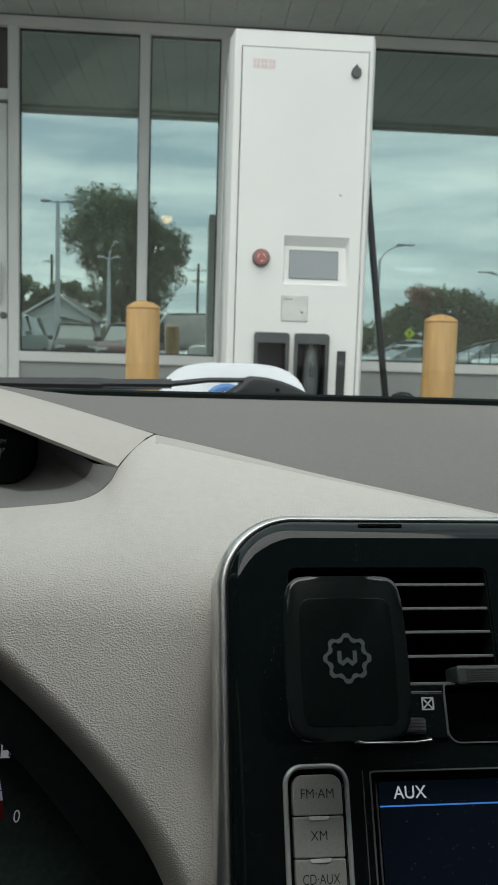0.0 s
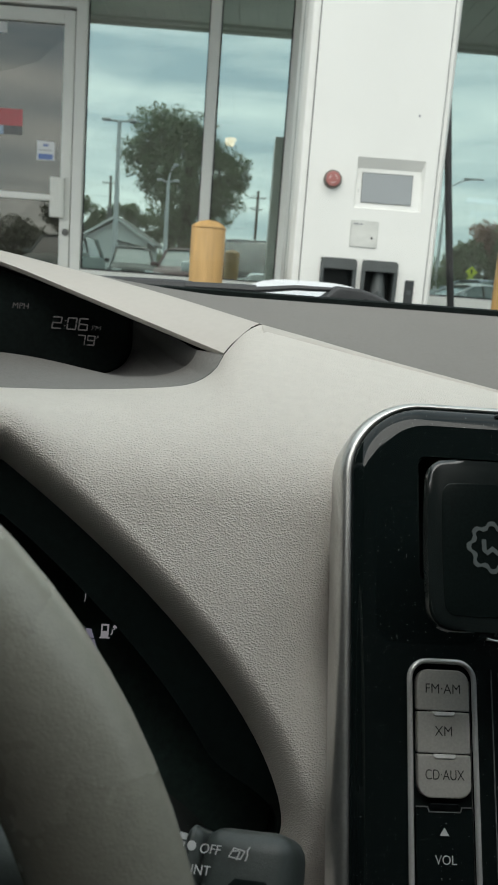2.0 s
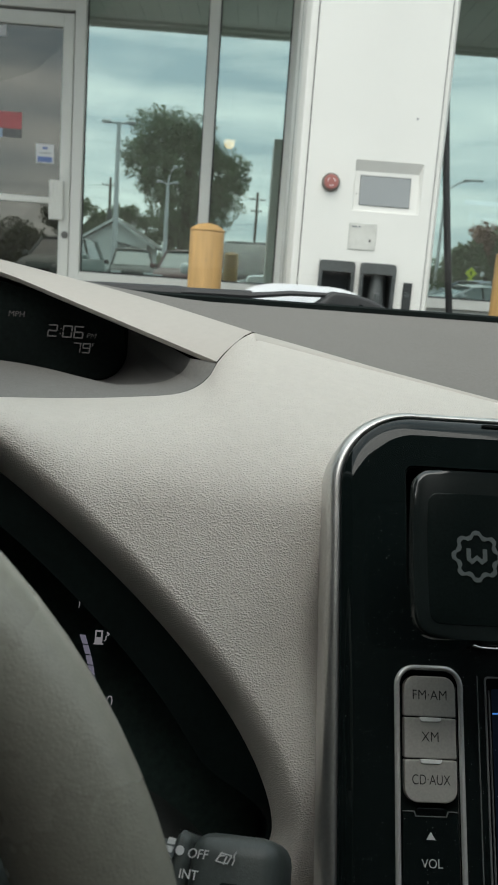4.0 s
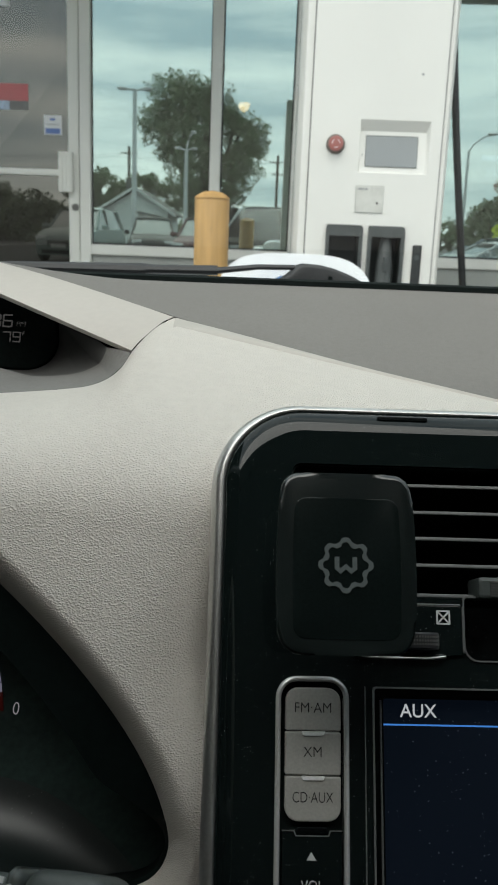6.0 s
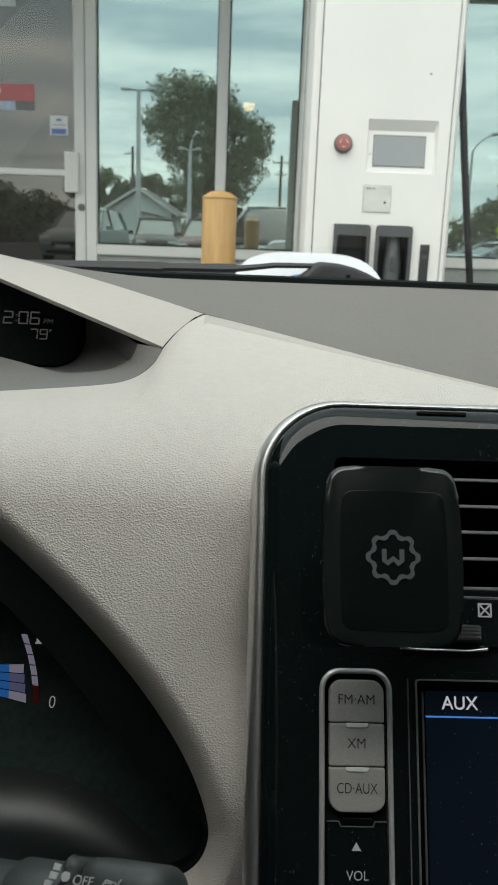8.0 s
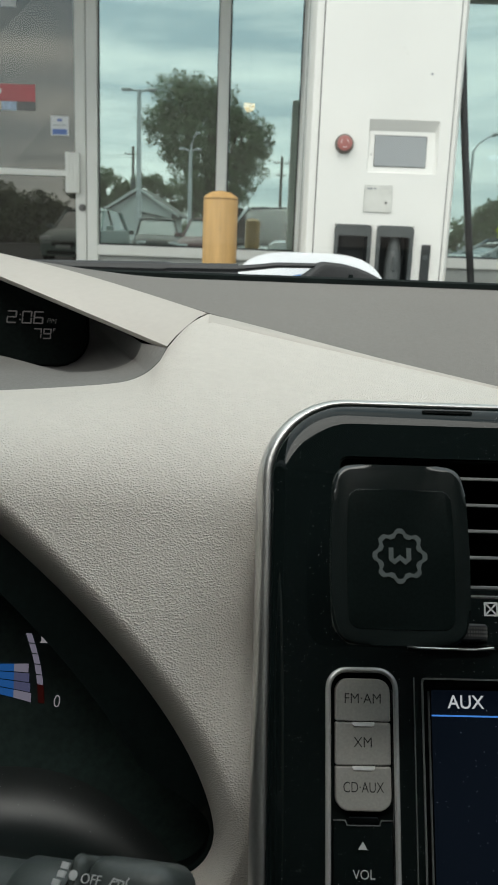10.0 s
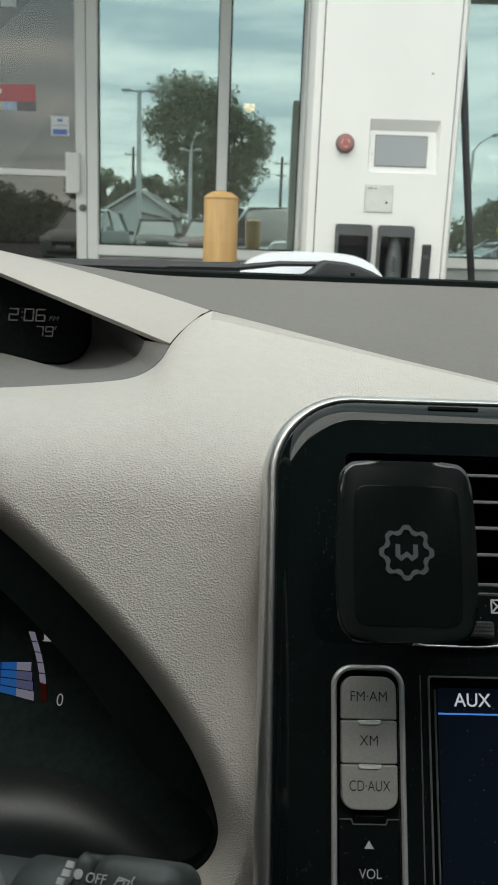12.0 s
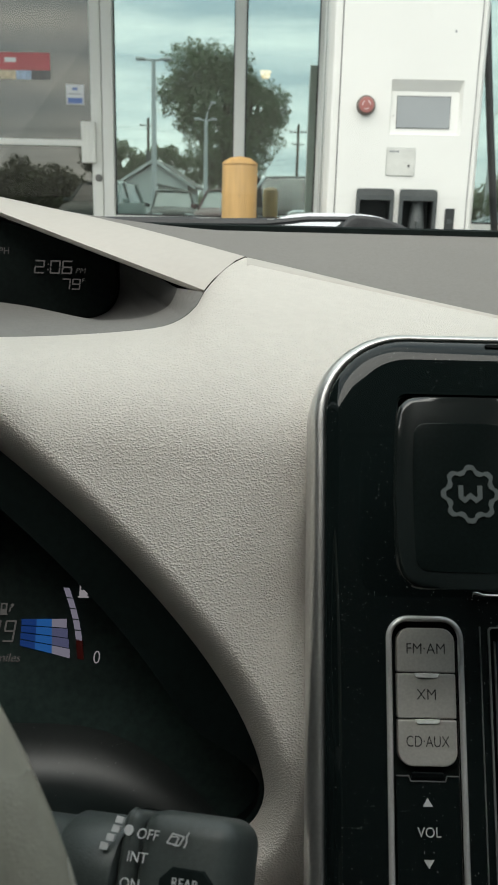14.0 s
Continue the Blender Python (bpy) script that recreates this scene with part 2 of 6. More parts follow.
GLOW_BLUE = glow_material("blue_display_bar", (0.02, 0.15, 0.5), 0.22)
GLOW_NAVY = glow_material("deep_blue_display_bar", (0.01, 0.06, 0.28), 0.2)
GLOW_LILAC = glow_material("lilac_display_bar", (0.42, 0.41, 0.54), 0.16)
GLOW_SLATE = glow_material("slate_blue_display_bar", (0.22, 0.24, 0.46), 0.12)
GLOW_RED = glow_material("dim_red_segment", (0.25, 0.015, 0.01), 0.035)
LED_GREY = material("lcd_grey", (0.29, 0.305, 0.31), 0.25, grain=(3, 0.04, 200, 0.03))
WHITE_PAINT = material("white_powder_coat", (0.81, 0.798, 0.755), 0.42, grain=(2.5, 0.03, 60, 0.02), bump=("noise", 700, 0.0001))
JOINT = material("dark_joint", (0.02, 0.02, 0.02), 0.7, grain=(30, 0.2, 300, 0.2))
RED_KNOB = material("red_plastic", (0.38, 0.13, 0.115), 0.4, grain=(40, 0.08, 300, 0.08))
FADED_RED = material("faded_red_print", (0.73, 0.58, 0.56), 0.5, grain=(80, 0.1, 900, 0.15))
CARD_GREY = material("scratched_reader_plate", (0.66, 0.655, 0.61), 0.4, grain=(25, 0.10, 120, 0.08))
HOLSTER = material("charcoal_holster_plastic", (0.066, 0.073, 0.072), 0.4, grain=(15, 0.15, 200, 0.15))
CABLE = material("black_rubber_cable", (0.012, 0.013, 0.014), 0.5, grain=(15, 0.2, 200, 0.2))
BOLLARD = material("faded_yellow_plastic", (0.55, 0.33, 0.125), 0.5, streak=0.12, grain=(14, 0.20, 45, 0.12), bump=("noise", 60, 0.0008), spots=(32, 0.13, 0.35, (0.26, 0.17, 0.09)))
ALUMINIUM = material("anodised_aluminium", (0.74, 0.74, 0.70), 0.4, 0.0, grain=(3, 0.04, 200, 0.03))
BULKHEAD = material("grey_rendered_panel", (0.36, 0.37, 0.35), 0.7, grain=(2, 0.08, 40, 0.08), bump=("noise", 120, 0.0008))
SOFFIT = material("grey_soffit_board", (0.46, 0.485, 0.45), 0.4, grain=(1.2, 0.15, 20, 0.06))
CONCRETE = material("pavement_concrete", (0.34, 0.33, 0.31), 0.85, grain=(1.2, 0.12, 60, 0.12), bump=("noise", 150, 0.002))
ASPHALT = material("asphalt", (0.055, 0.055, 0.056), 0.9, grain=(0.3, 0.2, 90, 0.25), bump=("noise", 220, 0.004))
SHOP_DARK = material("shop_interior_paint", (0.10, 0.10, 0.095), 0.8, grain=(0.8, 0.2, 10, 0.1))
PANE = pane_material("coated_window_glass", 0.78, (0.625, 0.77, 0.72), (0.85, 0.95, 0.9), 0.0001, 0.085)
DOOR_PANE = pane_material("grey_door_glass", 0.85, (0.175, 0.168, 0.152), (0.3, 0.28, 0.25), 0.0, 0.02)
CLEAR = pane_material("clear_glass_back", 0.0, (1, 1, 1), (0.97, 0.98, 0.97))
CAR_PANE = windscreen_material()
CAR_WHITE = material("white_car_paint", (0.80, 0.81, 0.82), 0.25, coat=1.0, grain=(1.5, 0.01, 300, 0.01))
EMBLEM_BLUE = material("blue_emblem", (0.05, 0.17, 0.42), 0.25, coat=0.5, grain=(30, 0.05, 300, 0.05))
HEADLINER = material("grey_headliner", (0.24, 0.235, 0.22), 0.9, grain=(10, 0.05, 200, 0.05))
WIPER = material("black_wiper_metal", (0.03, 0.031, 0.033), 0.45, grain=(20, 0.1, 300, 0.1))
COWL = material("charcoal_cowl_plastic", (0.045, 0.046, 0.048), 0.55, grain=(20, 0.1, 300, 0.1))
BARK = material("bark", (0.10, 0.08, 0.06), 0.9, grain=(2, 0.2, 20, 0.2), bump=("noise", 12, 0.03))
LEAF = material("dark_green_leaves", (0.195, 0.235, 0.14), 0.7, grain=(0.5, 0.25, 3, 0.15))
LEAF_RED = material("reddish_leaves", (0.34, 0.2, 0.15), 0.6, grain=(0.5, 0.25, 3, 0.3))
GALVANISED = material("galvanised_steel", (0.62, 0.63, 0.63), 0.5, 0.1, grain=(1, 0.08, 12, 0.06))
TIMBER_POLE = material("weathered_pole_timber", (0.12, 0.10, 0.08), 0.9, grain=(1, 0.2, 8, 0.2))
SIDING = material("pale_house_siding", (0.78, 0.79, 0.76), 0.7, grain=(0.6, 0.05, 6, 0.05))
ROOF = material("grey_shingles", (0.16, 0.16, 0.15), 0.9, grain=(0.7, 0.15, 8, 0.2))
SIGN_YELLOW = material("fluorescent_yellow_sheeting", (0.62, 0.72, 0.03), 0.5, grain=(3, 0.03, 60, 0.03))
TYRE = material("tyre_rubber", (0.02, 0.02, 0.02), 0.8, grain=(10, 0.1, 100, 0.1))
CAR_GLASS = material("tinted_car_glass", (0.11, 0.14, 0.135), 0.05, coat=0.6, spec=0.8, grain=(2, 0.05, 30, 0.03))
POSTER_RED = material("red_poster_print", (0.50, 0.095, 0.105), 0.4, grain=(6, 0.08, 60, 0.06))
STICKER_BLUE = material("blue_sticker_print", (0.10, 0.18, 0.45), 0.4, grain=(20, 0.08, 90, 0.08))
STICKER_WHITE = material("white_sticker_print", (0.7, 0.71, 0.72), 0.4, grain=(20, 0.05, 90, 0.05))
POSTER_CREAM = material("cream_poster_print", (0.6, 0.5, 0.34), 0.4, grain=(25, 0.25, 90, 0.2))
POSTER_SKY = material("pale_blue_poster_print", (0.36, 0.46, 0.6), 0.4, grain=(25, 0.25, 90, 0.2))
POSTER_DARK = material("dark_poster_print", (0.12, 0.12, 0.12), 0.4, grain=(25, 0.3, 90, 0.2))
LAMP_WARM = glow_material("warm_lamp_shade", (1.0, 0.66, 0.34), 2.1)


# ---- building blocks ----
def thing(name, m, label, category, group="", kind=""):
    return_ob = new(name)
    return_ob.empty_display_size = 0.05
    return_ob.matrix_world = m
    return tagged(return_ob, label, category, group, kind)


def part(name, bm, mat, parent=None, label="", smooth=None):
    """Links a bmesh, drawn in plan units, as one mesh under a thing or a part."""
    bmesh.ops.scale(bm, vec=(UNIT, UNIT, UNIT), verts=bm.verts)
    bmesh.ops.recalc_face_normals(bm, faces=bm.faces)
    if smooth is not None:
        for f in bm.faces:
            f.smooth = True
        for e in bm.edges:
            if len(e.link_faces) == 2 and e.calc_face_angle(0) > radians(smooth):
                e.smooth = False
    me = bpy.data.meshes.new(name)
    bm.to_mesh(me)
    bm.free()
    for one in mat if isinstance(mat, (list, tuple)) else [mat]:
        me.materials.append(one)
    ob = new(name, me)
    if parent:
        ob.parent = parent
    if label:
        ob["label"] = label
    return ob


def structure(name, bm, mat, label, category, smooth=None):
    ob = part(name, bm, mat, None, "", smooth)
    ob.location.z = LIFT
    return tagged(ob, label, category, "", "structure")


def box(a, b, r=0.0, bm=None, seg=2):
    """A box from corner to corner, its edges rounded by r."""
    own = bmesh.new()
    bmesh.ops.create_cube(own, size=1)
    for v in own.verts:
        v.co = Vector([a[i] + (v.co[i] + 0.5) * (b[i] - a[i]) for i in range(3)])
    if r:
        bmesh.ops.bevel(own, geom=own.edges[:], offset=r, segments=seg, affect="EDGES", profile=0.5)
    return join(bm, own)


def join(bm, own):
    if bm is None:
        return own
    me = bpy.data.meshes.new("tmp")
    own.to_mesh(me)
    own.free()
    bm.from_mesh(me)
    bpy.data.meshes.remove(me)
    return bm


def slab(outline, z0, z1, r=0.0, bm=None, seg=3):
    """A plate with the given outline in x and y, from z0 to z1; its front edge is rounded by r."""
    own = bmesh.new()
    vs = [own.verts.new((x, y, z0)) for x, y in outline]
    f = own.faces.new(vs)
    top = bmesh.ops.extrude_face_region(own, geom=[f])
    tv = [g for g in top["geom"] if isinstance(g, bmesh.types.BMVert)]
    for v in tv:
        v.co.z = z1
    if r:
        s = set(tv)
        bmesh.ops.bevel(own, geom=[e for e in own.edges if e.verts[0] in s and e.verts[1] in s], offset=r, segments=seg, affect="EDGES", profile=0.5)
    return join(bm, own)


def rounded(x0, y0, x1, y1, r, n=8):
    """The outline of a rectangle with rounded corners; r may be four radii (ll, lr, ur, ul)."""
    rs = r if isinstance(r, (tuple, list)) else (r,) * 4
    out = []
    for k, (cx, cy, sx, sy) in enumerate(((x0, y0, 1, 1), (x1, y0, -1, 1), (x1, y1, -1, -1), (x0, y1, 1, -1))):
        q = max(rs[k], 1e-5)
        for j in range(n + 1):
            a = math.pi + k * math.pi / 2 + j / n * math.pi / 2
            out.append((cx + sx * q + q * math.cos(a), cy + sy * q + q * math.sin(a)))
    return out


def ring(outer, inner, z0, z1, bm=None):
    """A flat band between two outlines of as many points."""
    own = bmesh.new()
    n = len(outer)
    lv = [[own.verts.new((x, y, z)) for x, y in o] for o, z in ((outer, z0), (outer, z1), (inner, z1), (inner, z0))]
    for k in range(4):
        a, b = lv[k], lv[(k + 1) % 4]
        for i in range(n):
            own.faces.new((a[i], a[(i + 1) % n], b[(i + 1) % n], b[i]))
    return join(bm, own)


def grid(rows, bm=None):
    """A sheet through rows of points."""
    own = bmesh.new()
    vs = [[own.verts.new(p) for p in r] for r in rows]
    for a, b in zip(vs, vs[1:]):
        for i in range(len(a) - 1):
            own.faces.new((a[i], a[i + 1], b[i + 1], b[i]))
    return join(bm, own)


def tube(path, r, bm=None, n=10, caps=True):
    """A round bar along a path; r is one radius or one for each point."""
    own = bmesh.new()
    path = [Vector(p) for p in path]
    rows = []
    for i, p in enumerate(path):
        d = (path[min(i + 1, len(path) - 1)] - path[max(i - 1, 0)]).normalized()
        up = Vector((0, 0, 1)) if abs(d.z) < 0.9 else Vector((1, 0, 0))
        a = d.cross(up).normalized()
        b = d.cross(a)
        q = r[i] if isinstance(r, (tuple, list)) else r
        rows.append([own.verts.new(p + q * (math.cos(t) * a + math.sin(t) * b)) for t in [2 * math.pi * k / n for k in range(n)]])
    for a, b in zip(rows, rows[1:]):
        for k in range(n):
            own.faces.new((a[k], a[(k + 1) % n], b[(k + 1) % n], b[k]))
    if caps:
        own.faces.new(rows[0])
        own.faces.new(rows[-1][::-1])
    return join(bm, own)


def turned(profile, bm=None, n=24, at=(0, 0, 0)):
    """A body turned round the z axis from (radius, height) pairs."""
    own = bmesh.new()
    rows = [[own.verts.new((at[0] + r * math.cos(2 * math.pi * k / n), at[1] + r * math.sin(2 * math.pi * k / n), at[2] + z)) for k in range(n)] for r, z in profile]
    for a, b in zip(rows, rows[1:]):
        for k in range(n):
            own.faces.new((a[k], a[(k + 1) % n], b[(k + 1) % n], b[k]))
    for row in (rows[0], rows[-1]):
        if (row[0].co - row[n // 2].co).length > 1e-6:
            own.faces.new(row)
    bmesh.ops.remove_doubles(own, verts=own.verts, dist=1e-6)
    return join(bm, own)


def disc(x, y, z0, z1, r, bm=None, n=20):
    return turned([(r, z0), (r, z1)], bm, n, (x, y, 0))


def writing(text, size, x, y, z, bm=None, deep=0.0002, align="CENTER", shear=0.0, squeeze=1.0, bold=0.0):
    """Letters of the built-in font, standing in the x-y plane."""
    cu = bpy.data.curves.new("letters", "FONT")
    cu.body, cu.size, cu.align_x, cu.align_y, cu.extrude, cu.shear, cu.offset = text, size, align, "CENTER", deep, shear, bold
    ob = bpy.data.objects.new("letters", cu)
    scene.collection.objects.link(ob)
    me = bpy.data.meshes.new_from_object(ob.evaluated_get(bpy.context.evaluated_depsgraph_get()))
    bpy.data.objects.remove(ob)
    bpy.data.curves.remove(cu)
    own = bmesh.new()
    own.from_mesh(me)
    bpy.data.meshes.remove(me)
    bmesh.ops.scale(own, vec=(squeeze, 1, 1), verts=own.verts)
    bmesh.ops.translate(own, vec=(x, y, z), verts=own.verts)
    return join(bm, own)


SEGMENTS = {"0": "abcdef", "1": "bc", "2": "abged", "6": "acdefg", "7": "abc", "9": "abcdfg"}


def segment_digit(ch, x, y, w, h, t, z, bm=None, lean=0.12):
    """A seven-segment digit with its lower left corner at x, y."""
    g = t * 0.35
    bars = {"a": (g, h - t, w - g, h), "g": (g, h / 2 - t / 2, w - g, h / 2 + t / 2), "d": (g, 0, w - g, t),
            "f": (0, h / 2 + g, t, h - g), "b": (w - t, h / 2 + g, w, h - g), "e": (0, g, t, h / 2 - g), "c": (w - t, g, w, h / 2 - g)}
    for s in SEGMENTS[ch]:
        x0, y0, x1, y1 = bars[s]
        bm = slab([(x + px + lean * py, y + py) for px, py in ((x0, y0), (x1, y0), (x1, y1), (x0, y1))], z, z + 0.0003, 0, bm)
    return bm


def moved(bm, m):
    bmesh.ops.transform(bm, matrix=m, verts=bm.verts)
    return bm


def cut(bm, cutters, mat, name, parent, label="", smooth=None):
    """A part with blind openings cut into it."""
    ob = part(name, bm, mat, parent, label)
    tools = []
    for k, c in enumerate(cutters):
        t = part("tool", c, mat)
        m = ob.modifiers.new("cut", "BOOLEAN")
        m.object, m.solver = t, "EXACT"
        t.matrix_world = ob.parent.matrix_world if ob.parent else Matrix()
        tools.append(t)
    bpy.context.view_layer.update()
    me = bpy.data.meshes.new_from_object(ob.evaluated_get(bpy.context.evaluated_depsgraph_get()))
    ob.modifiers.clear()
    if smooth is not None:
        sm = bmesh.new()
        sm.from_mesh(me)
        for f in sm.faces:
            f.smooth = True
        for e in sm.edges:
            e.smooth = len(e.link_faces) == 2 and e.calc_face_angle(0) < radians(smooth) and max(f.normal.z for f in e.link_faces) < 0.9999
        sm.to_mesh(me)
        sm.free()
    ob.data = me
    for t in tools:
        bpy.data.objects.remove(t)
    return ob


UPRIGHT = Matrix.Rotation(radians(90), 4, "X")      # x-y drawings stood up to face the street (-y)

# ---- ground, pavement, shop front ----
structure("ground", box((-700, -700, GROUND - 0.4), (700, 700, GROUND)), ASPHALT, "dark grey asphalt parking lot", "ground")
pave = structure("pavement", box((-9, 2.62, GROUND - 0.1), (9, GLASS + 0.05, WALK), 0.015), CONCRETE, "pale concrete pavement with a kerb before the shop", "pavement")

SHOP_L, SHOP_R, BACK, TOP = -7.0, 9.0, 18.0, 5.0
structure("wall_north", box((SHOP_L, BACK, WALK), (SHOP_R, BACK + 0.2, TOP)), SHOP_DARK, "dim painted back wall of the shop", "wall")
structure("wall_west", box((SHOP_L - 0.2, GLASS + 0.1, WALK), (SHOP_L, BACK + 0.2, TOP)), SHOP_DARK, "dim painted side wall of the shop", "wall")
structure("wall_east", box((SHOP_R, GLASS + 0.1, WALK), (SHOP_R + 0.2, BACK + 0.2, TOP)), SHOP_DARK, "dim painted side wall of the shop", "wall")
structure("floor", box((SHOP_L, GLASS + 0.1, WALK - 0.1), (SHOP_R, BACK, WALK + 0.004)), SHOP_DARK, "dark shop floor", "floor")
structure("ceiling", box((SHOP_L - 0.2, GLASS + 0.1, 3.9), (SHOP_R + 0.2, BACK, 4.0)), SHOP_DARK, "dim shop ceiling", "ceiling")
upper = box((SHOP_L - 0.2, GLASS - 0.05, 3.44), (SHOP_R + 0.2, GLASS + 0.15, TOP))
structure("wall_south", upper, BULKHEAD, "grey rendered wall over the shop window", "wall")

# the bulkhead below the glass, broken by the door
low = box((-1.46, GLASS - 0.02, WALK), (SHOP_R, GLASS + 0.14, 0.872), 0.004)
box((SHOP_L, GLASS - 0.02, WALK), (-2.66, GLASS + 0.14, 0.872), 0.004, low)
structure("wall_south_low", low, BULKHEAD, "grey panel below the shop window", "wall")

HEAD, SILL_T, SILL_B = 3.223, 0.946, 0.874


def coated(a, b):
    """A sheet of glass with its coating on the street side."""
    bm = box(a, b)
    for f in bm.faces:
        f.material_index = 0 if f.calc_center_median().y < a[1] + 1e-5 else 1
    return bm


def shop_window(name, x0, x1, posts, label, mat, z0=SILL_T, z1=HEAD, sill=True):
    """A glazed bay: pane, sill, and the posts that stand at the given places."""
    w = thing(name, place(0, GLASS, 0), label, "window", "", "structure")
    pane = part("pane", coated((x0 - 0.01, 0.0, z0 - 0.01), (x1 + 0.01, 0.008, z1 + 0.01)), [mat, CLEAR], w)
    pane.visible_shadow = False
    if sill:
        s = box((x0, -0.055, SILL_B), (x1, 0.06, SILL_T), 0.004)
        part("window_sill", s, ALUMINIUM, w)
        part("gasket", box((x0, -0.006, SILL_T), (x1, -0.001, SILL_T + 0.012)), JOINT, w)
    part("gasket", box((x0, -0.006, z1 - 0.016), (x1, -0.001, z1)), JOINT, w)
    for a, b, p, q in posts:
        part("window_frame", box((a, -0.055, p), (b, 0.06, q), 0.004), ALUMINIUM, w)
        for e, f in ((a - 0.010, a), (b, b + 0.010)):
            part("gasket", box((e, -0.006, z0), (f, -0.001, z1)), JOINT, w)
    return w


shop_window("window_1", -1.421, -0.569, [(-1.497, -1.421, WALK, HEAD), (-0.569, -0.495, SILL_B, HEAD)], "tall shop window mirroring sky and trees", PANE)
shop_window("window_2", -0.495, 0.011, [(0.011, 0.09, SILL_B, HEAD)], "narrow shop window mirroring sky and a tree", PANE)
win3 = shop_window("window_3", 0.09, 4.2, [(4.2, 4.28, SILL_B, HEAD)], "wide shop window mirroring sky and parked cars", PANE)
shop_window("window_4", -2.58, -1.497, [(-2.66, -2.58, WALK, HEAD)], "transom window over the shop door", DOOR_PANE, 2.796, HEAD, False)
shop_window("window_5", SHOP_L, -2.66, [], "shop window beside the door", PANE)
shop_window("window_6", 4.28, SHOP_R, [], "shop window at the end of the front", PANE)
structure("trim", moved(box((SHOP_L, -0.06, HEAD), (SHOP_R, 0.09, 3.292), 0.004), Matrix.Translation((0, GLASS, 0))), ALUMINIUM, "grey aluminium head rail of the shop front", "trim")
# faded lettering left on the glass, too faint to read
bars = moved(writing("FREE", 0.10, 1.50, 1.535, 0, None, 0.0006), Matrix.Translation((0, -0.0015, 0)) @ UPRIGHT)
box((1.36, -0.002, 1.63), (1.66, -0.001, 1.665), 0, bars)
part("faded_lettering", bars, pane_material("faint_etched_print", 0.70, (0.72, 0.87, 0.84), (0.55, 0.62, 0.6), 0.0007), win3, "faint pale worn lettering on the glass")

CARD_DARK = material("dull_steel", (0.16, 0.155, 0.145), 0.4, 0.6, grain=(40, 0.1, 300, 0.1))
door = thing("door_1", place(0, GLASS - 0.012, 0), "closed aluminium shop door with grey glass", "door", "", "structure")
D0, D1 = -2.56, -1.507
part("transom_bar", box((-2.58, -0.04, 2.719), (-1.497, 0.07, 2.796), 0.004), ALUMINIUM, door)
for a, b in ((D0, D0 + 0.076), (D1 - 0.076, D1)):
    part("stile", box((a, -0.022, WALK + 0.02), (b, 0.03, 2.70), 0.004), ALUMINIUM, door)
part("top_rail", box((D0 + 0.077, -0.02, 2.612), (D1 - 0.077, 0.03, 2.70), 0.004), ALUMINIUM, door)
part("bottom_rail", box((D0 + 0.077, -0.02, WALK + 0.02), (D1 - 0.077, 0.03, 0.42), 0.004), ALUMINIUM, door)
part("push_bar", box((D0 + 0.077, -0.035, 1.414), (D1 - 0.13, 0.02, 1.458), 0.006), ALUMINIUM, door)
dp = part("pane", coated((D0 + 0.07, 0.008, 0.41), (D1 - 0.07, 0.016, 2.62)), [DOOR_PANE, CLEAR], door)
dp.visible_shadow = False
hb = box((-1.645, -0.075, 1.301), (-1.545, -0.03, 1.578), 0.006)
for k in range(3):
    box((-1.625 + k * 0.028, -0.082, 1.306), (-1.615 + k * 0.028, -0.074, 1.573), 0.003, hb)
part("pull_handle", hb, ALUMINIUM, door, "ribbed aluminium pull handle")
part("lock_cylinder", moved(turned([(0.001, 0.012), (0.014, 0.012), (0.016, 0.0), (0.026, 0.0), (0.026, -0.02)], n=20), Matrix.Translation((-1.535, -0.03, 1.201)) @ UPRIGHT), CARD_DARK, door, "round steel lock")
st = part("sticker", box((-1.762, 0.004, 1.695), (-1.634, 0.0065, 1.826)), STICKER_WHITE, door, "small white and blue door sticker")
part("sticker_band", box((-1.750, 0.0015, 1.702), (-1.646, 0.0035, 1.738)), STICKER_BLUE, st)
part("print_bar", box((-1.716, 0.0015, 1.79), (-1.68, 0.0035, 1.806)), STICKER_BLUE, st)
part("print_bar", box((-1.745, 0.0015, 1.762), (-1.651, 0.0035, 1.766)), LED_GREY, st)
po = part("poster", box((-2.23, 0.004, 1.915), (-1.87, 0.0065, 2.028)), POSTER_RED, door, "red advertising strip on the glass")
part("print_bar", box((-2.19, 0.0015, 1.965), (-2.11, 0.0035, 1.995)), STICKER_WHITE, po)
for a, b, m in ((-2.23, -2.115, POSTER_CREAM), (-2.113, -2.005, POSTER_SKY), (-2.003, -1.87, POSTER_DARK)):
    part("picture", box((a, 0.004, 1.854), (b, 0.0065, 1.913)), m, po)
part("sticker", box((-2.10, 0.004, 2.528), (-1.987, 0.0065, 2.60)), STICKER_WHITE, door, "white notice on the glass")

canopy = thing("canopy", place(0, 0, 0), "grey boarded canopy over the shop front", "canopy", "", "structure")
EDGE, UNDER = 4.03, 3.30
sb = None
x = -8.0
while x < 9.0:
    sb = box((x + 0.0010, EDGE + 0.12, UNDER), (x + 0.1750, GLASS - 0.055, UNDER + 0.02), 0.003, sb, 1)
    x += 0.176
part("soffit", sb, SOFFIT, canopy, "grey soffit boards with narrow joints")
part("deck", box((-8, EDGE + 0.06, UNDER + 0.026), (9, GLASS - 0.05, UNDER + 0.30)), JOINT, canopy)
part("edge_trim", box((-8, EDGE + 0.06, UNDER - 0.03), (9, EDGE + 0.12, UNDER + 0.03), 0.004), SOFFIT, canopy)
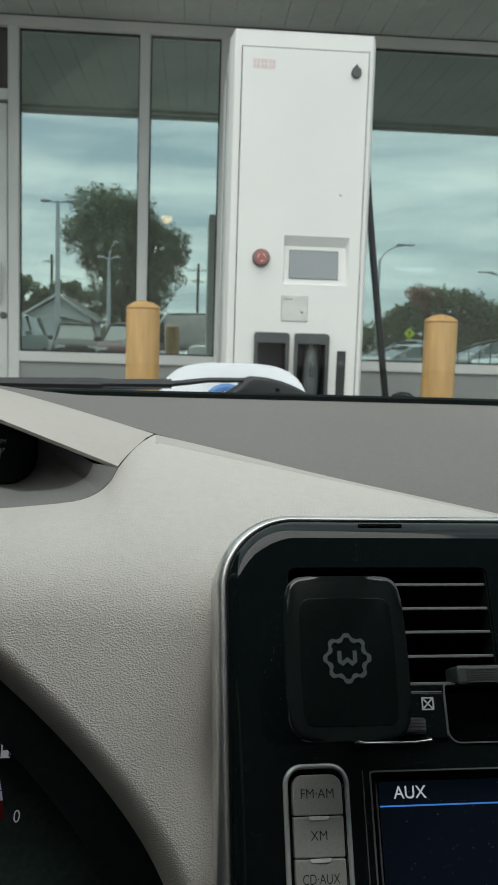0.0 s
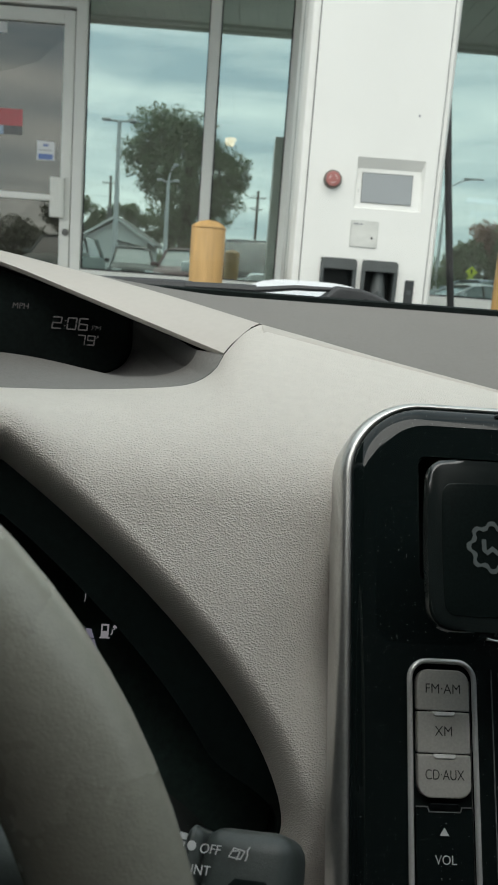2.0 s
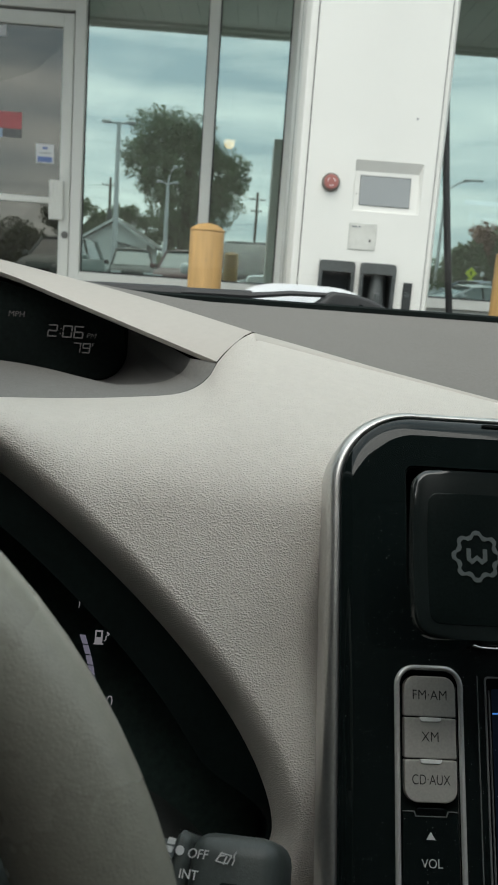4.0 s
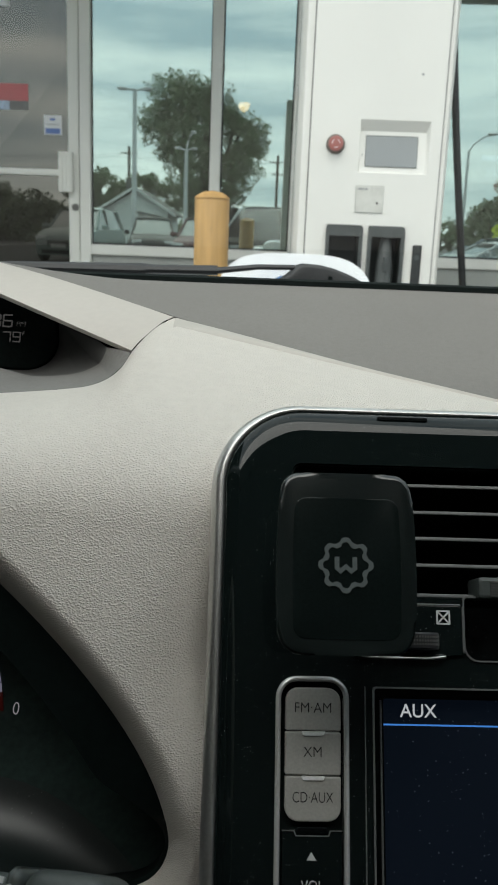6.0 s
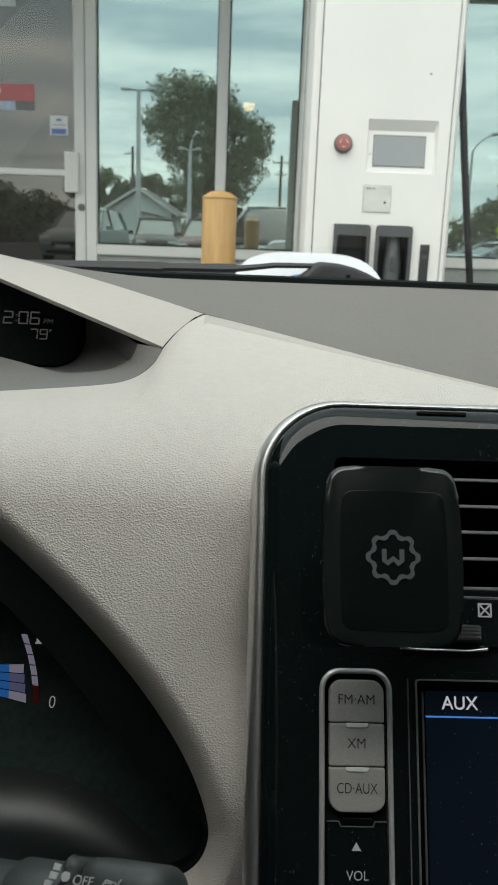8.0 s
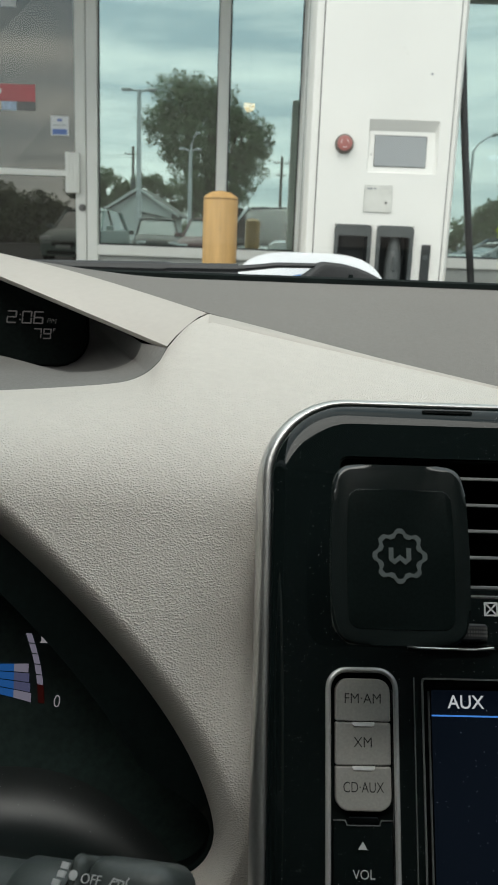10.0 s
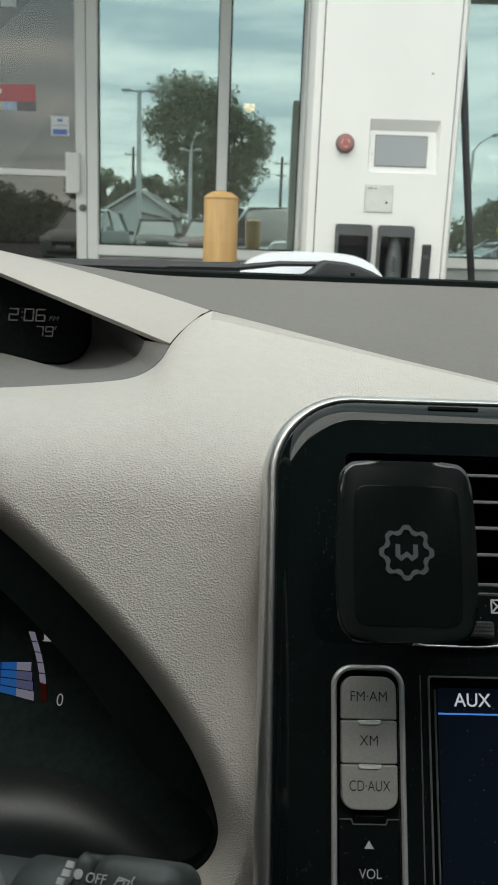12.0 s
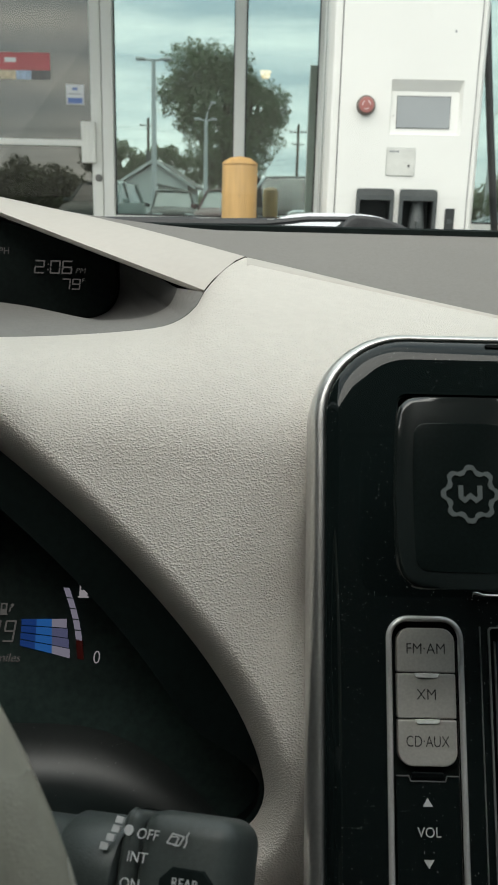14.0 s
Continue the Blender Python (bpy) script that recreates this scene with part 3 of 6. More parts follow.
part("fascia", box((-8.02, EDGE, UNDER - 0.06), (9.02, EDGE + 0.059, UNDER + 0.45), 0.006), SOFFIT, canopy)

lamp = thing("pendant_lamp", place(-0.625, 14.0, 0), "warm bowl-shaped pendant lamp lit inside the shop", "lamp")
part("shade", turned([(0.001, 2.93), (0.04, 2.935), (0.075, 2.97), (0.09, 3.05), (0.086, 3.052), (0.07, 2.98), (0.001, 2.945)], n=24), LAMP_WARM, lamp)
part("cord", tube([(0, 0, 2.95), (0, 0, 3.9)], 0.01), JOINT, lamp)


# ---- the charging post ----
WELL = material("dark_grey_well", (0.03, 0.033, 0.033), 0.5, grain=(15, 0.15, 200, 0.15))


def charging_post():
    c = thing("charging_post", place(0, 3.6, 0), "tall white fast-charging cabinet on the pavement", "charger")
    w, d, top, foot = 0.566, 0.78, 2.31, WALK + 0.06
    part("plinth", box((0.01, 0.03, WALK), (w - 0.01, d - 0.03, foot), 0.006), JOINT, c)
    # the housing widens a little behind its front
    hull = bmesh.new()
    ends = []
    for y, m in ((0.0, 0.0), (0.05, 0.018), (d, 0.018)):
        ends.append([hull.verts.new((x, y, z)) for x, z in ((-m, foot), (w + m, foot), (w + m, top - (0.0 if m else 0.0) - (0.02 if y else 0.0)), (-m, top - (0.02 if y else 0.0)))])
    for a, b in zip(ends, ends[1:]):
        for k in range(4):
            hull.faces.new((a[k], a[(k + 1) % 4], b[(k + 1) % 4], b[k]))
    hull.faces.new(ends[0])
    hull.faces.new(ends[-1])
    bmesh.ops.recalc_face_normals(hull, faces=hull.faces)
    bmesh.ops.bevel(hull, geom=hull.edges[:], offset=0.005, segments=2, affect="EDGES", profile=0.5)
    wells = [box((0.226, -0.05, 1.306), (0.498, 0.07, 1.502))] + [box((a + 0.012, -0.05, 0.632), (b - 0.012, 0.115, 1.062)) for a, b in ((0.113, 0.261), (0.282, 0.429))]
    cut(hull, wells, WHITE_PAINT, "housing", c)
    for x in (-0.0195, w + 0.0165):
        part("side_joint", box((x, 0.34, foot + 0.02), (x + 0.003, 0.345, top - 0.06)), JOINT, c)
    x0, x1, z1, z0 = 0.028, 0.549, 2.245, foot + 0.03
    part("door_joint", moved(ring(rounded(x0, z0, x1, z1, 0.001, 1), rounded(x0 + 0.01, z0 + 0.01, x1 - 0.01, z1 - 0.01, 0.001, 1), -0.002, 0.003), UPRIGHT), JOINT, c)
    # the door has openings for the screen and the holsters
    xs, zs = [x0 + 0.0035, 0.113, 0.225, 0.261, 0.282, 0.429, 0.499, x1 - 0.0045], [z0 + 0.006, 0.62, 1.103, 1.305, 1.503, z1 - 0.006]
    openings = [(0.225, 0.499, 1.305, 1.503), (0.113, 0.261, 0.62, 1.103), (0.282, 0.429, 0.62, 1.103)]
    fr = None
    for i in range(len(xs) - 1):
        for j in range(len(zs) - 1):
            mx, mz = (xs[i] + xs[i + 1]) / 2, (zs[j] + zs[j + 1]) / 2
            if not any(a < mx < b and p < mz < q for a, b, p, q in openings):
                fr = box((xs[i], -0.012, zs[j]), (xs[i + 1], -0.002, zs[j + 1]), 0, fr)
    bmesh.ops.remove_doubles(fr, verts=fr.verts, dist=1e-5)
    seen, twins = {}, []
    for f in fr.faces:
        key = tuple(round(v, 4) for v in f.calc_center_median())
        if key in seen:
            twins += [f, seen[key]]
        seen[key] = f
    bmesh.ops.delete(fr, geom=list(set(twins)), context="FACES")
    part("door_panel", fr, WHITE_PAINT, c)
    # screen niche: sloped surround and glass
    a, b, p, q = 0.225, 0.499, 1.305, 1.503
    a2, b2, p2, q2 = 0.2285, 0.487, 1.3075, 1.463
    sur = bmesh.new()
    loops = [[sur.verts.new(v) for v in loop] for loop in (
        ((a, 0.04, p), (b, 0.04, p), (b, 0.04, q), (a, 0.04, q)), ((a, -0.0122, p), (b, -0.0122, p), (b, -0.0122, q), (a, -0.0122, q)),
        ((a2, -0.006, p2), (b2, -0.006, p2), (b2, 0.013, q2), (a2, 0.013, q2)))]
    for o, i2 in zip(loops, loops[1:]):
        for k in range(4):
            sur.faces.new((o[k], o[(k + 1) % 4], i2[(k + 1) % 4], i2[k]))
    sur.faces.new(loops[0])
    sur.faces.new(loops[-1])
    n = part("screen_niche", sur, WHITE_PAINT, c)
    tilt = Matrix.Translation((0, -0.0075, p2)) @ Matrix.Rotation(-math.atan2(0.019, q2 - p2), 4, "X")
    part("screen", moved(box((0.2520, -0.003, 0.022), (0.4550, 0.0, 0.138), 0.001), tilt), LED_GREY, n, "blank grey charger screen")
    part("screen_edge", moved(box((0.2505, -0.0015, 0.0210), (0.4560, 0.0, 0.1405)), tilt), JOINT, n)
    part("sensor_dot", moved(disc(0.2385, 0.066, 0, 0.002, 0.0026), tilt @ UPRIGHT), JOINT, n)
    # emergency stop
    at = Matrix.Translation((0.131, -0.012, 1.407)) @ UPRIGHT
    e = part("emergency_stop", moved(turned([(0.026, 0.0), (0.037, 0.0), (0.037, 0.006), (0.034, 0.010), (0.026, 0.010), (0.026, 0.0)], n=28), at), material("grey_brown_ring", (0.17, 0.15, 0.13), 0.5, grain=(30, 0.1, 300, 0.1)), c, "red push-button in a dark ring")
    part("knob", moved(turned([(0.020, 0.0), (0.022, 0.012), (0.028, 0.018), (0.029, 0.026), (0.026, 0.031), (0.001, 0.033)], n=28), at), RED_KNOB, e)
    mk = None
    for k in range(3):
        arc = [(0.0165 * math.cos(t), 0.0165 * math.sin(t)) for t in [k * 2.094 + j * 0.17 for j in range(8)]]
        arc += [(0.0135 * math.cos(t), 0.0135 * math.sin(t)) for t in [k * 2.094 + j * 0.17 for j in range(7, -1, -1)]]
        mk = slab(arc, 0.0325, 0.0335, 0, mk)
    part("turn_mark", moved(mk, at), FADED_RED, e)
    # card reader
    r = part("card_reader", box((0.2235, -0.0165, 1.153), (0.3315, -0.0135, 1.2545), 0.001), CARD_GREY, c, "scratched grey card reader plate")
    part("reader_edge", box((0.2218, -0.0145, 1.1513), (0.3332, -0.011, 1.2562)), BULKHEAD, r)
    part("sensor_dot", moved(disc(0.309, 1.190, 0.0, 0.002, 0.0045), Matrix.Translation((0, -0.0165, 0)) @ UPRIGHT), JOINT, r)
    pr = None
    for k, wd in enumerate((0.012, 0.008, 0.010)):
        pr = box((0.232 + 0.013 * k, -0.0172, 1.239), (0.232 + 0.013 * k + wd, -0.0164, 1.246), 0, pr)
    part("print_bar", pr, LED_GREY, r)
    # holsters, one with the connector in it
    for k, (a, b) in enumerate(((0.113, 0.261), (0.282, 0.429))):
        h = part("holster", moved(ring(rounded(a, 0.62, b, 1.103, 0.018, 6), rounded(a + 0.014, 0.634, b - 0.014, 1.06, 0.006, 6), 0.010, 0.030), UPRIGHT), HOLSTER, c, "charcoal plastic connector holster")
        part("well", moved(ring(rounded(a + 0.013, 0.633, b - 0.013, 1.061, 0.006, 5), rounded(a + 0.016, 0.636, b - 0.016, 1.058, 0.006, 5), -0.10, 0.012), UPRIGHT), WELL, h)
        part("back", box((a + 0.01, 0.10, 0.63), (b - 0.01, 0.104, 1.07)), WELL, h)
        if k:
            g = None
            for z, y, ww in ((1.058, 0.02, 0.022), (1.0, 0.012, 0.029), (0.95, 0.0, 0.034), (0.88, -0.012, 0.033), (0.80, -0.02, 0.028)):
                g = (g or []) + [(a + 0.078 - (1.055 - z) * 0.03, y, z, ww)]
            part("connector_grip", tube([(x, y, z) for x, y, z, ww in g], [ww for *_, ww in g], None, 14), material("charcoal_grip", (0.062, 0.068, 0.067), 0.5, grain=(20, 0.1, 200, 0.1)), h, "", )
            part("latch", box((a + 0.066, -0.045, 0.925), (a + 0.082, -0.012, 0.985), 0.005), HOLSTER, h)
            part("cable", tube([(a + 0.07, -0.02, 0.80), (a + 0.07, -0.05, 0.70), (a + 0.04, -0.10, 0.45), (a, -0.14, WALK + 0.03)], 0.016), CABLE, h)
    part("cable_slot", box((0.465, -0.020, 0.70), (0.502, -0.011, 1.034), 0.003), WELL, c, "black vertical slot cover")
    part("slot_catch", moved(disc(0.4835, 0.985, 0.0, 0.004, 0.010), Matrix.Translation((0, -0.020, 0)) @ UPRIGHT), HOLSTER, c)
    lk = part("door_lock", moved(slab([(0.021 * math.cos(t) , 0.021 * math.sin(t) * (1.15 if math.sin(t) > 0 else 1.0)) for t in [2 * math.pi * k / 24 for k in range(24)]], 0.0, 0.012, 0.003), Matrix.Translation((0.495, -0.012, 2.158)) @ UPRIGHT), HOLSTER, c, "dark flap over the door lock")
    part("flap_tip", moved(disc(0, 0.026, 0.0, 0.008, 0.006), Matrix.Translation((0.495, -0.012, 2.158)) @ UPRIGHT), HOLSTER, lk)
    # worn red maker's mark: three plain blocks crossed by thin lines
    lg = None
    for k in range(3):
        for j in range(2):
            for i in range(2):
                lg = box((0.075 + 0.031 * k + 0.0145 * i, -0.0128, 2.157 + 0.02 * j), (0.075 + 0.031 * k + 0.0145 * i + 0.012, -0.0122, 2.174 + 0.02 * j), 0, lg)
    part("makers_mark", lg, FADED_RED, c, "faded pale red maker's mark")
    for x, z, r in ((0.352, 1.742, 0.006), (0.340, 1.762, 0.004), (0.356, 1.722, 0.004), (0.452, 1.672, 0.005)):
        part("scuff", moved(disc(x, z, 0, 0.0008, r, None, 7), Matrix.Translation((0, -0.012, 0)) @ UPRIGHT @ Matrix.Identity(4)), CARD_GREY if r != 0.005 else LED_GREY, c, "grey scuff on the paint")
    part("side_cable", tube([(w + 0.058, 0.40, 2.0)] + [(w + 0.102 - 0.127 * (z - 1.66) + 0.006 * math.sin(3 * z), 0.40, z) for z in (1.9, 1.75, 1.6, 1.45, 1.3, 1.15, 1.0, 0.85)] + [(w + 0.222, 0.39, 0.74), (w + 0.228, 0.38, 0.79), (w + 0.245, 0.37, 0.822), (w + 0.275, 0.36, 0.834), (w + 0.305, 0.35, 0.832), (w + 0.33, 0.34, 0.815), (w + 0.345, 0.33, 0.77), (w + 0.345, 0.31, 0.55), (w + 0.32, 0.28, 0.3), (w + 0.25, 0.2, WALK + 0.03)], 0.0165, None, 12), CABLE, c, "thick black cable hanging beside the cabinet", 40)
    part("cable_boom", tube([(w + 0.0, 0.40, 2.03), (w + 0.03, 0.40, 2.04), (w + 0.05, 0.40, 2.02), (w + 0.058, 0.40, 1.99)], 0.0165), CABLE, c)
    return c


charging_post()


def bollard():
    b = thing("bollard", place(-0.3655, 3.85, 0), "faded yellow plastic-sleeved bollard on the pavement", "bollard", "bollards before the charger")
    r = 0.0745
    part("sleeve", turned([(r, WALK), (r, 1.186), (r - 0.001, 1.19)], n=32), BOLLARD, b, "", 40)
    part("cap", turned([(r - 0.001, 1.1915), (r + 0.001, 1.193), (r + 0.001, 1.198), (r - 0.010, 1.207), (r - 0.034, 1.221), (0.001, 1.228)], n=32), BOLLARD, b, "shallow domed cap", 40)
    part("base_collar", turned([(r + 0.006, WALK), (r + 0.006, WALK + 0.02), (r, WALK + 0.024)], n=32), JOINT, b)
    return b


post = bollard()
other = copy_thing(post, place(0.983, 3.85, -0.015))


# ---- the lot behind the camera, seen in the shop's glass ----
def street_light(x, y, high, arms, label, drop=0.0):
    """A steel pole with lamp heads on arms; arms: (reach, rise)."""
    s = thing("street_lamp", place(x, y, GROUND), label, "street lamp", "lamp posts in the lot")
    part("footing", turned([(0.32, 0.0), (0.32, 0.75), (0.30, 0.8)], n=16), CONCRETE, s)
    part("pole", tube([(0, 0, 0.7), (0, 0, high)], [0.13, 0.085], None, 12), GALVANISED, s)
    for reach, rise in arms:
        k = 1 if reach > 0 else -1
        if rise < 0.3:
            part("arm", tube([(0, 0, high - 0.05), (reach * 0.5, 0, high + rise)], 0.045), GALVANISED, s)
        else:
            part("arm", tube([(0, 0, high - 0.05), (reach * 0.12, 0, high + rise * 0.4), (reach * 0.35, 0, high + rise * 0.8), (reach * 0.7, 0, high + rise), (reach * 0.9, 0, high + rise)], 0.05), GALVANISED, s)
        hd = box((min(reach * 0.45, reach), -0.16, high + rise - 0.05), (max(reach * 0.45, reach), 0.16, high + rise + 0.07), 0.05)
        part("lamp_head", hd, GALVANISED, s)
    return s


street_light(-6.19, -25.2, 7.0, [(-0.75, 0.0), (0.75, 0.0)], "tall galvanised twin-head lamp post")
street_light(-4.80, -33.5, 5.42, [(-0.62, 0.05), (0.58, 0.05), (0.5, 0.85)], "slim pale twin-head lamp post")
street_light(12.9, -47.2, 7.3, [(2.5, 1.1)], "grey street lamp with a long curved arm")
street_light(22.2, -47.2, 6.0, [(-2.1, 0.7)], "grey street lamp with a long curved arm")


def utility_pole(x, y, high, bars):
    u = thing("utility_pole", place(x, y, GROUND), "weathered timber utility pole with cross arms", "utility pole", "utility poles")
    part("pole", tube([(0, 0, 0), (0, 0, high)], [0.15, 0.11], None, 10), TIMBER_POLE, u)
    for z, w in bars:
        part("cross_arm", box((-w * 0.6, -0.05, z - 0.03), (w * 0.6, 0.05, z + 0.03), 0.008), TIMBER_POLE, u)
        for k in (-0.9, -0.45, 0.45, 0.9):
            part("insulator", turned([(0.001, 0), (0.05, 0), (0.06, 0.08), (0.04, 0.16), (0.001, 0.17)], n=8, at=(k * w * 0.6, 0, z + 0.025)), GALVANISED, u)
    return u


utility_pole(0.1, -62.2, 7.9, [(7.3, 1.2), (6.3, 0.8)])
utility_pole(-12.6, -62.2, 8.2, [(7.6, 1.2)])
wires = None
for z in (7.5, 7.3, 6.5, 5.2, 4.8):
    for a, b in ((-45, -12.6), (-12.6, 0.1)):
        wires = tube([(a + (b - a) * k / 8, -62.2, z - 0.5 * (1 - (k / 4 - 1) ** 2)) for k in range(9)], 0.008, wires, 4, False)
wr = part("overhead_wires", wires, JOINT, None)
wr.location.z = LIFT
tagged(wr, "thin dark overhead wires strung between poles", "wires", "", "stuff")


def foliage(lobes, count, size, seed, sx=1.0):
    """Many small leaf sprays through the lobes of a crown, with gaps: (x, y, z, radius)."""
    rnd = random.Random(seed)
    total = sum(q[3] ** 2 for q in lobes)
    vs, fs = [], []
    for cx, cy, cz, r in lobes:
        for _ in range(int(count * r * r / total)):
            d = Vector((rnd.gauss(0, 1), rnd.gauss(0, 1), rnd.gauss(0, 1))).normalized()
            q = r * rnd.random() ** 0.42 * (1.0 + 0.45 * noise.noise(d * 2.6 + Vector((cx, cy, cz))))
            p = Vector((cx, cy, cz)) + Vector((d.x * q * sx, d.y * q, d.z * q))
            if noise.noise(p * 1.5 + Vector((seed, 0, 0))) + 0.5 * noise.noise(p * 3.7) < -0.30 + 0.24 * q / r:
                continue
            a = Vector((rnd.gauss(0, 1), rnd.gauss(0, 1), rnd.gauss(0, 0.7))).normalized()
            b = a.orthogonal().normalized()
            b.rotate(Matrix.Rotation(rnd.random() * 6.28, 3, a))
            s = size * (0.4 + rnd.random())
            k = len(vs)
            vs += [(p + a * s)[:], (p + b * s * 0.5)[:], (p - a * s * 0.8)[:], (p - b * s * 0.55)[:]]
            fs.append((k, k + 1, k + 2, k + 3))
    own = bmesh.new()
    me = bpy.data.meshes.new("tmp")
    me.from_pydata(vs, [], fs)
    own.from_mesh(me)
    bpy.data.meshes.remove(me)
    return own


def tree(name, x, y, label, trunks, lobes, count, size, seed, mat, sx=1.0):
    t = thing(name, place(x, y, GROUND), label, "tree")
    rnd = random.Random(seed + 1)
    tk = None
    for px, py, r, h in trunks:
        tk = tube([(px * 0.4, py, 0), (px * 0.7, py, h * 0.35), (px, py, h * 0.7), (px * 1.2, py, h)], [r * 1.25, r, r * 0.7, r * 0.25], tk, 9)
    for cx, cy, cz, r in lobes:
        base = min(trunks, key=lambda q: abs(q[0] - cx))
        z0 = min(base[3] * 0.8, max(1.0, cz - 2.0))
        tk = tube([(base[0] * 0.8, base[1], z0), (base[0] * 0.6 + cx * 0.4, cy * 0.5, z0 * 0.5 + cz * 0.5), (cx, cy, cz)], [base[2] * 0.45, base[2] * 0.28, base[2] * 0.08], tk, 6)
    part("trunk", tk, BARK, t)
    part("crown", foliage(lobes, count, size, seed, sx), mat, t)
    return t


tree("tree", -4.6, -42.2, "big dark green broad-crowned tree at the lot's edge", [(-1.2, 0, 0.34, 9.0), (0.2, 0.3, 0.4, 9.0), (1.8, -0.2, 0.3, 7.6)],
     [(-2.0, 0, 9.3, 1.6), (-0.6, 0.2, 9.2, 1.6), (0.5, 0, 8.8, 1.5), (-2.9, 0, 7.7, 1.35), (-1.2, 0.3, 7.4, 1.9), (0.6, -0.3, 7.2, 1.8), (-2.2, 0, 6.3, 1.0),
      (-0.6, 0.3, 5.4, 1.9), (1.0, -0.3, 5.0, 1.7), (2.3, 0, 7.7, 1.2), (2.9, 0.2, 6.9, 1.35), (2.6, -0.2, 5.6, 1.3), (1.9, 0, 4.0, 1.2), (0.2, 0, 3.4, 1.6), (-0.8, 0, 3.6, 1.15), (3.2, 0, 6.8, 0.9), (1.7, 0, 8.2, 0.7)],
     125000, 0.078, 11, LEAF)
tree("tree", -12.9, -51.0, "small green tree beside the house", [(0, 0, 0.16, 3.6)], [(0.1, 0, 4.6, 1.1), (-0.8, 0, 3.7, 1.3), (0.6, 0, 3.3, 1.1), (-1.8, 0, 4.4, 1.2)], 18000, 0.10, 12, LEAF)
tree("tree", -9.9, -51.5, "small loose green tree behind the house", [(0, 0, 0.14, 4.0)], [(-0.3, 0, 4.5, 0.8), (0.6, 0, 4.6, 0.8), (0.1, 0, 3.5, 1.0), (-1.5, 0, 4.1, 0.9), (1.9, 0, 4.0, 1.0), (2.9, 0, 3.5, 0.9)], 22000, 0.10, 13, LEAF)
tree("tree", 13.4, -42.2, "dark green round-topped tree", [(0, 0, 0.25, 3.0)], [(0, 0, 2.6, 1.3), (-0.4, 0, 1.6, 1.2), (0.6, 0, 3.2, 0.9)], 18000, 0.10, 14, LEAF)
tree("tree", 15.4, -43.2, "tree with reddish crown leaves", [(0, 0, 0.25, 3.8)], [(-0.6, 0, 4.4, 1.0), (0.5, 0, 4.2, 1.1), (0.0, 0, 3.6, 1.2)], 14000, 0.09, 15, LEAF_RED)
tree("tree", 17.0, -42.6, "wide dark green tree", [(0, 0, 0.3, 4.0)], [(-0.6, 0, 3.9, 1.3), (0.8, 0, 3.8, 1.4), (2.2, 0, 3.2, 1.4), (0, 0, 2.4, 1.6), (1.9, 0, 1.9, 1.5), (-1.2, 0, 2.0, 1.4)], 38000, 0.10, 16, LEAF)
tree("tree", 21.2, -43.0, "wide dark green tree", [(0, 0, 0.3, 4.0)], [(0, 0, 3.4, 1.5), (1.4, 0, 2.6, 1.6), (-1, 0, 2.2, 1.5), (3.0, 0, 3.0, 1.7)], 22000, 0.10, 17, LEAF)

for x, y, high, seed in ((-19.5, -58, 3.7, 31), (-23.0, -60, 4.6, 32), (-27.5, -58, 4.2, 33), (-32.5, -60, 5.0, 34)):
    tree("tree", x, y, "dark green bushy tree across the lot", [(0, 0, 0.3, high * 0.8)],
         [(0, 0, high * 0.75, 1.5), (-1.5, 0, high * 0.5, 1.7), (1.4, 0, high * 0.55, 1.6), (0.3, 0, high * 0.3, 1.9), (2.2, 0, high * 0.3, 1.3)], 13000, 0.17, seed, LEAF)

hedge_lobes = [(-34 + 2.1 * k, 0, 1.3 + 0.5 * math.sin(k * 1.9), 1.35 + 0.3 * math.sin(k * 2.7)) for k in range(36)]
hd = part("far_shrubs", foliage(hedge_lobes, 60000, 0.2, 18), LEAF, None)
hd.matrix_world = place(0, -66, GROUND)
tagged(hd, "dark green band of far shrubs and trees", "shrubs", "", "stuff")


def house():
    h = thing("house", place(-9.0, -44.8, GROUND), "pale gabled house with a grey shingle roof", "house")
    w, eave, apex, dep = 2.1, 2.45, 3.78, 6.0
    g = slab([(-w, 0), (w, 0), (w, eave), (0, apex - 0.12), (-w, eave)], 0, dep)
    part("wall", moved(g, Matrix.Translation((0, dep * 0 + 1.8, 0)) @ UPRIGHT), SIDING, h)
    for s in (-1, 1):
        rf = slab([(0, apex), (s * (w + 0.55), eave - 0.32), (s * (w + 0.55), eave - 0.18), (0, apex + 0.14)], -0.45, dep + 0.3)
        part("roof", moved(rf, Matrix.Translation((0, 1.8, 0)) @ UPRIGHT), ROOF, h)
        bb = slab([(0, apex), (s * (w + 0.55), eave - 0.32), (s * (w + 0.55), eave - 0.14), (0, apex + 0.18)], -0.52, -0.45)
        part("barge_board", moved(bb, Matrix.Translation((0, 1.8 + 0.0, 0)) @ UPRIGHT @ Matrix.Rotation(0, 4, "Z")), SIDING, h)
    part("porch_roof", moved(slab([(0.2, 2.3), (2.2, 1.95), (2.2, 2.07), (0.2, 2.45)], 0, 1.6), Matrix.Translation((0, 3.4, 0)) @ UPRIGHT), ROOF, h)
    part("chimney", box((-1.0, -1.0, 3.2), (-0.7, -0.7, 4.6)), ROOF, h)
    return h


house()

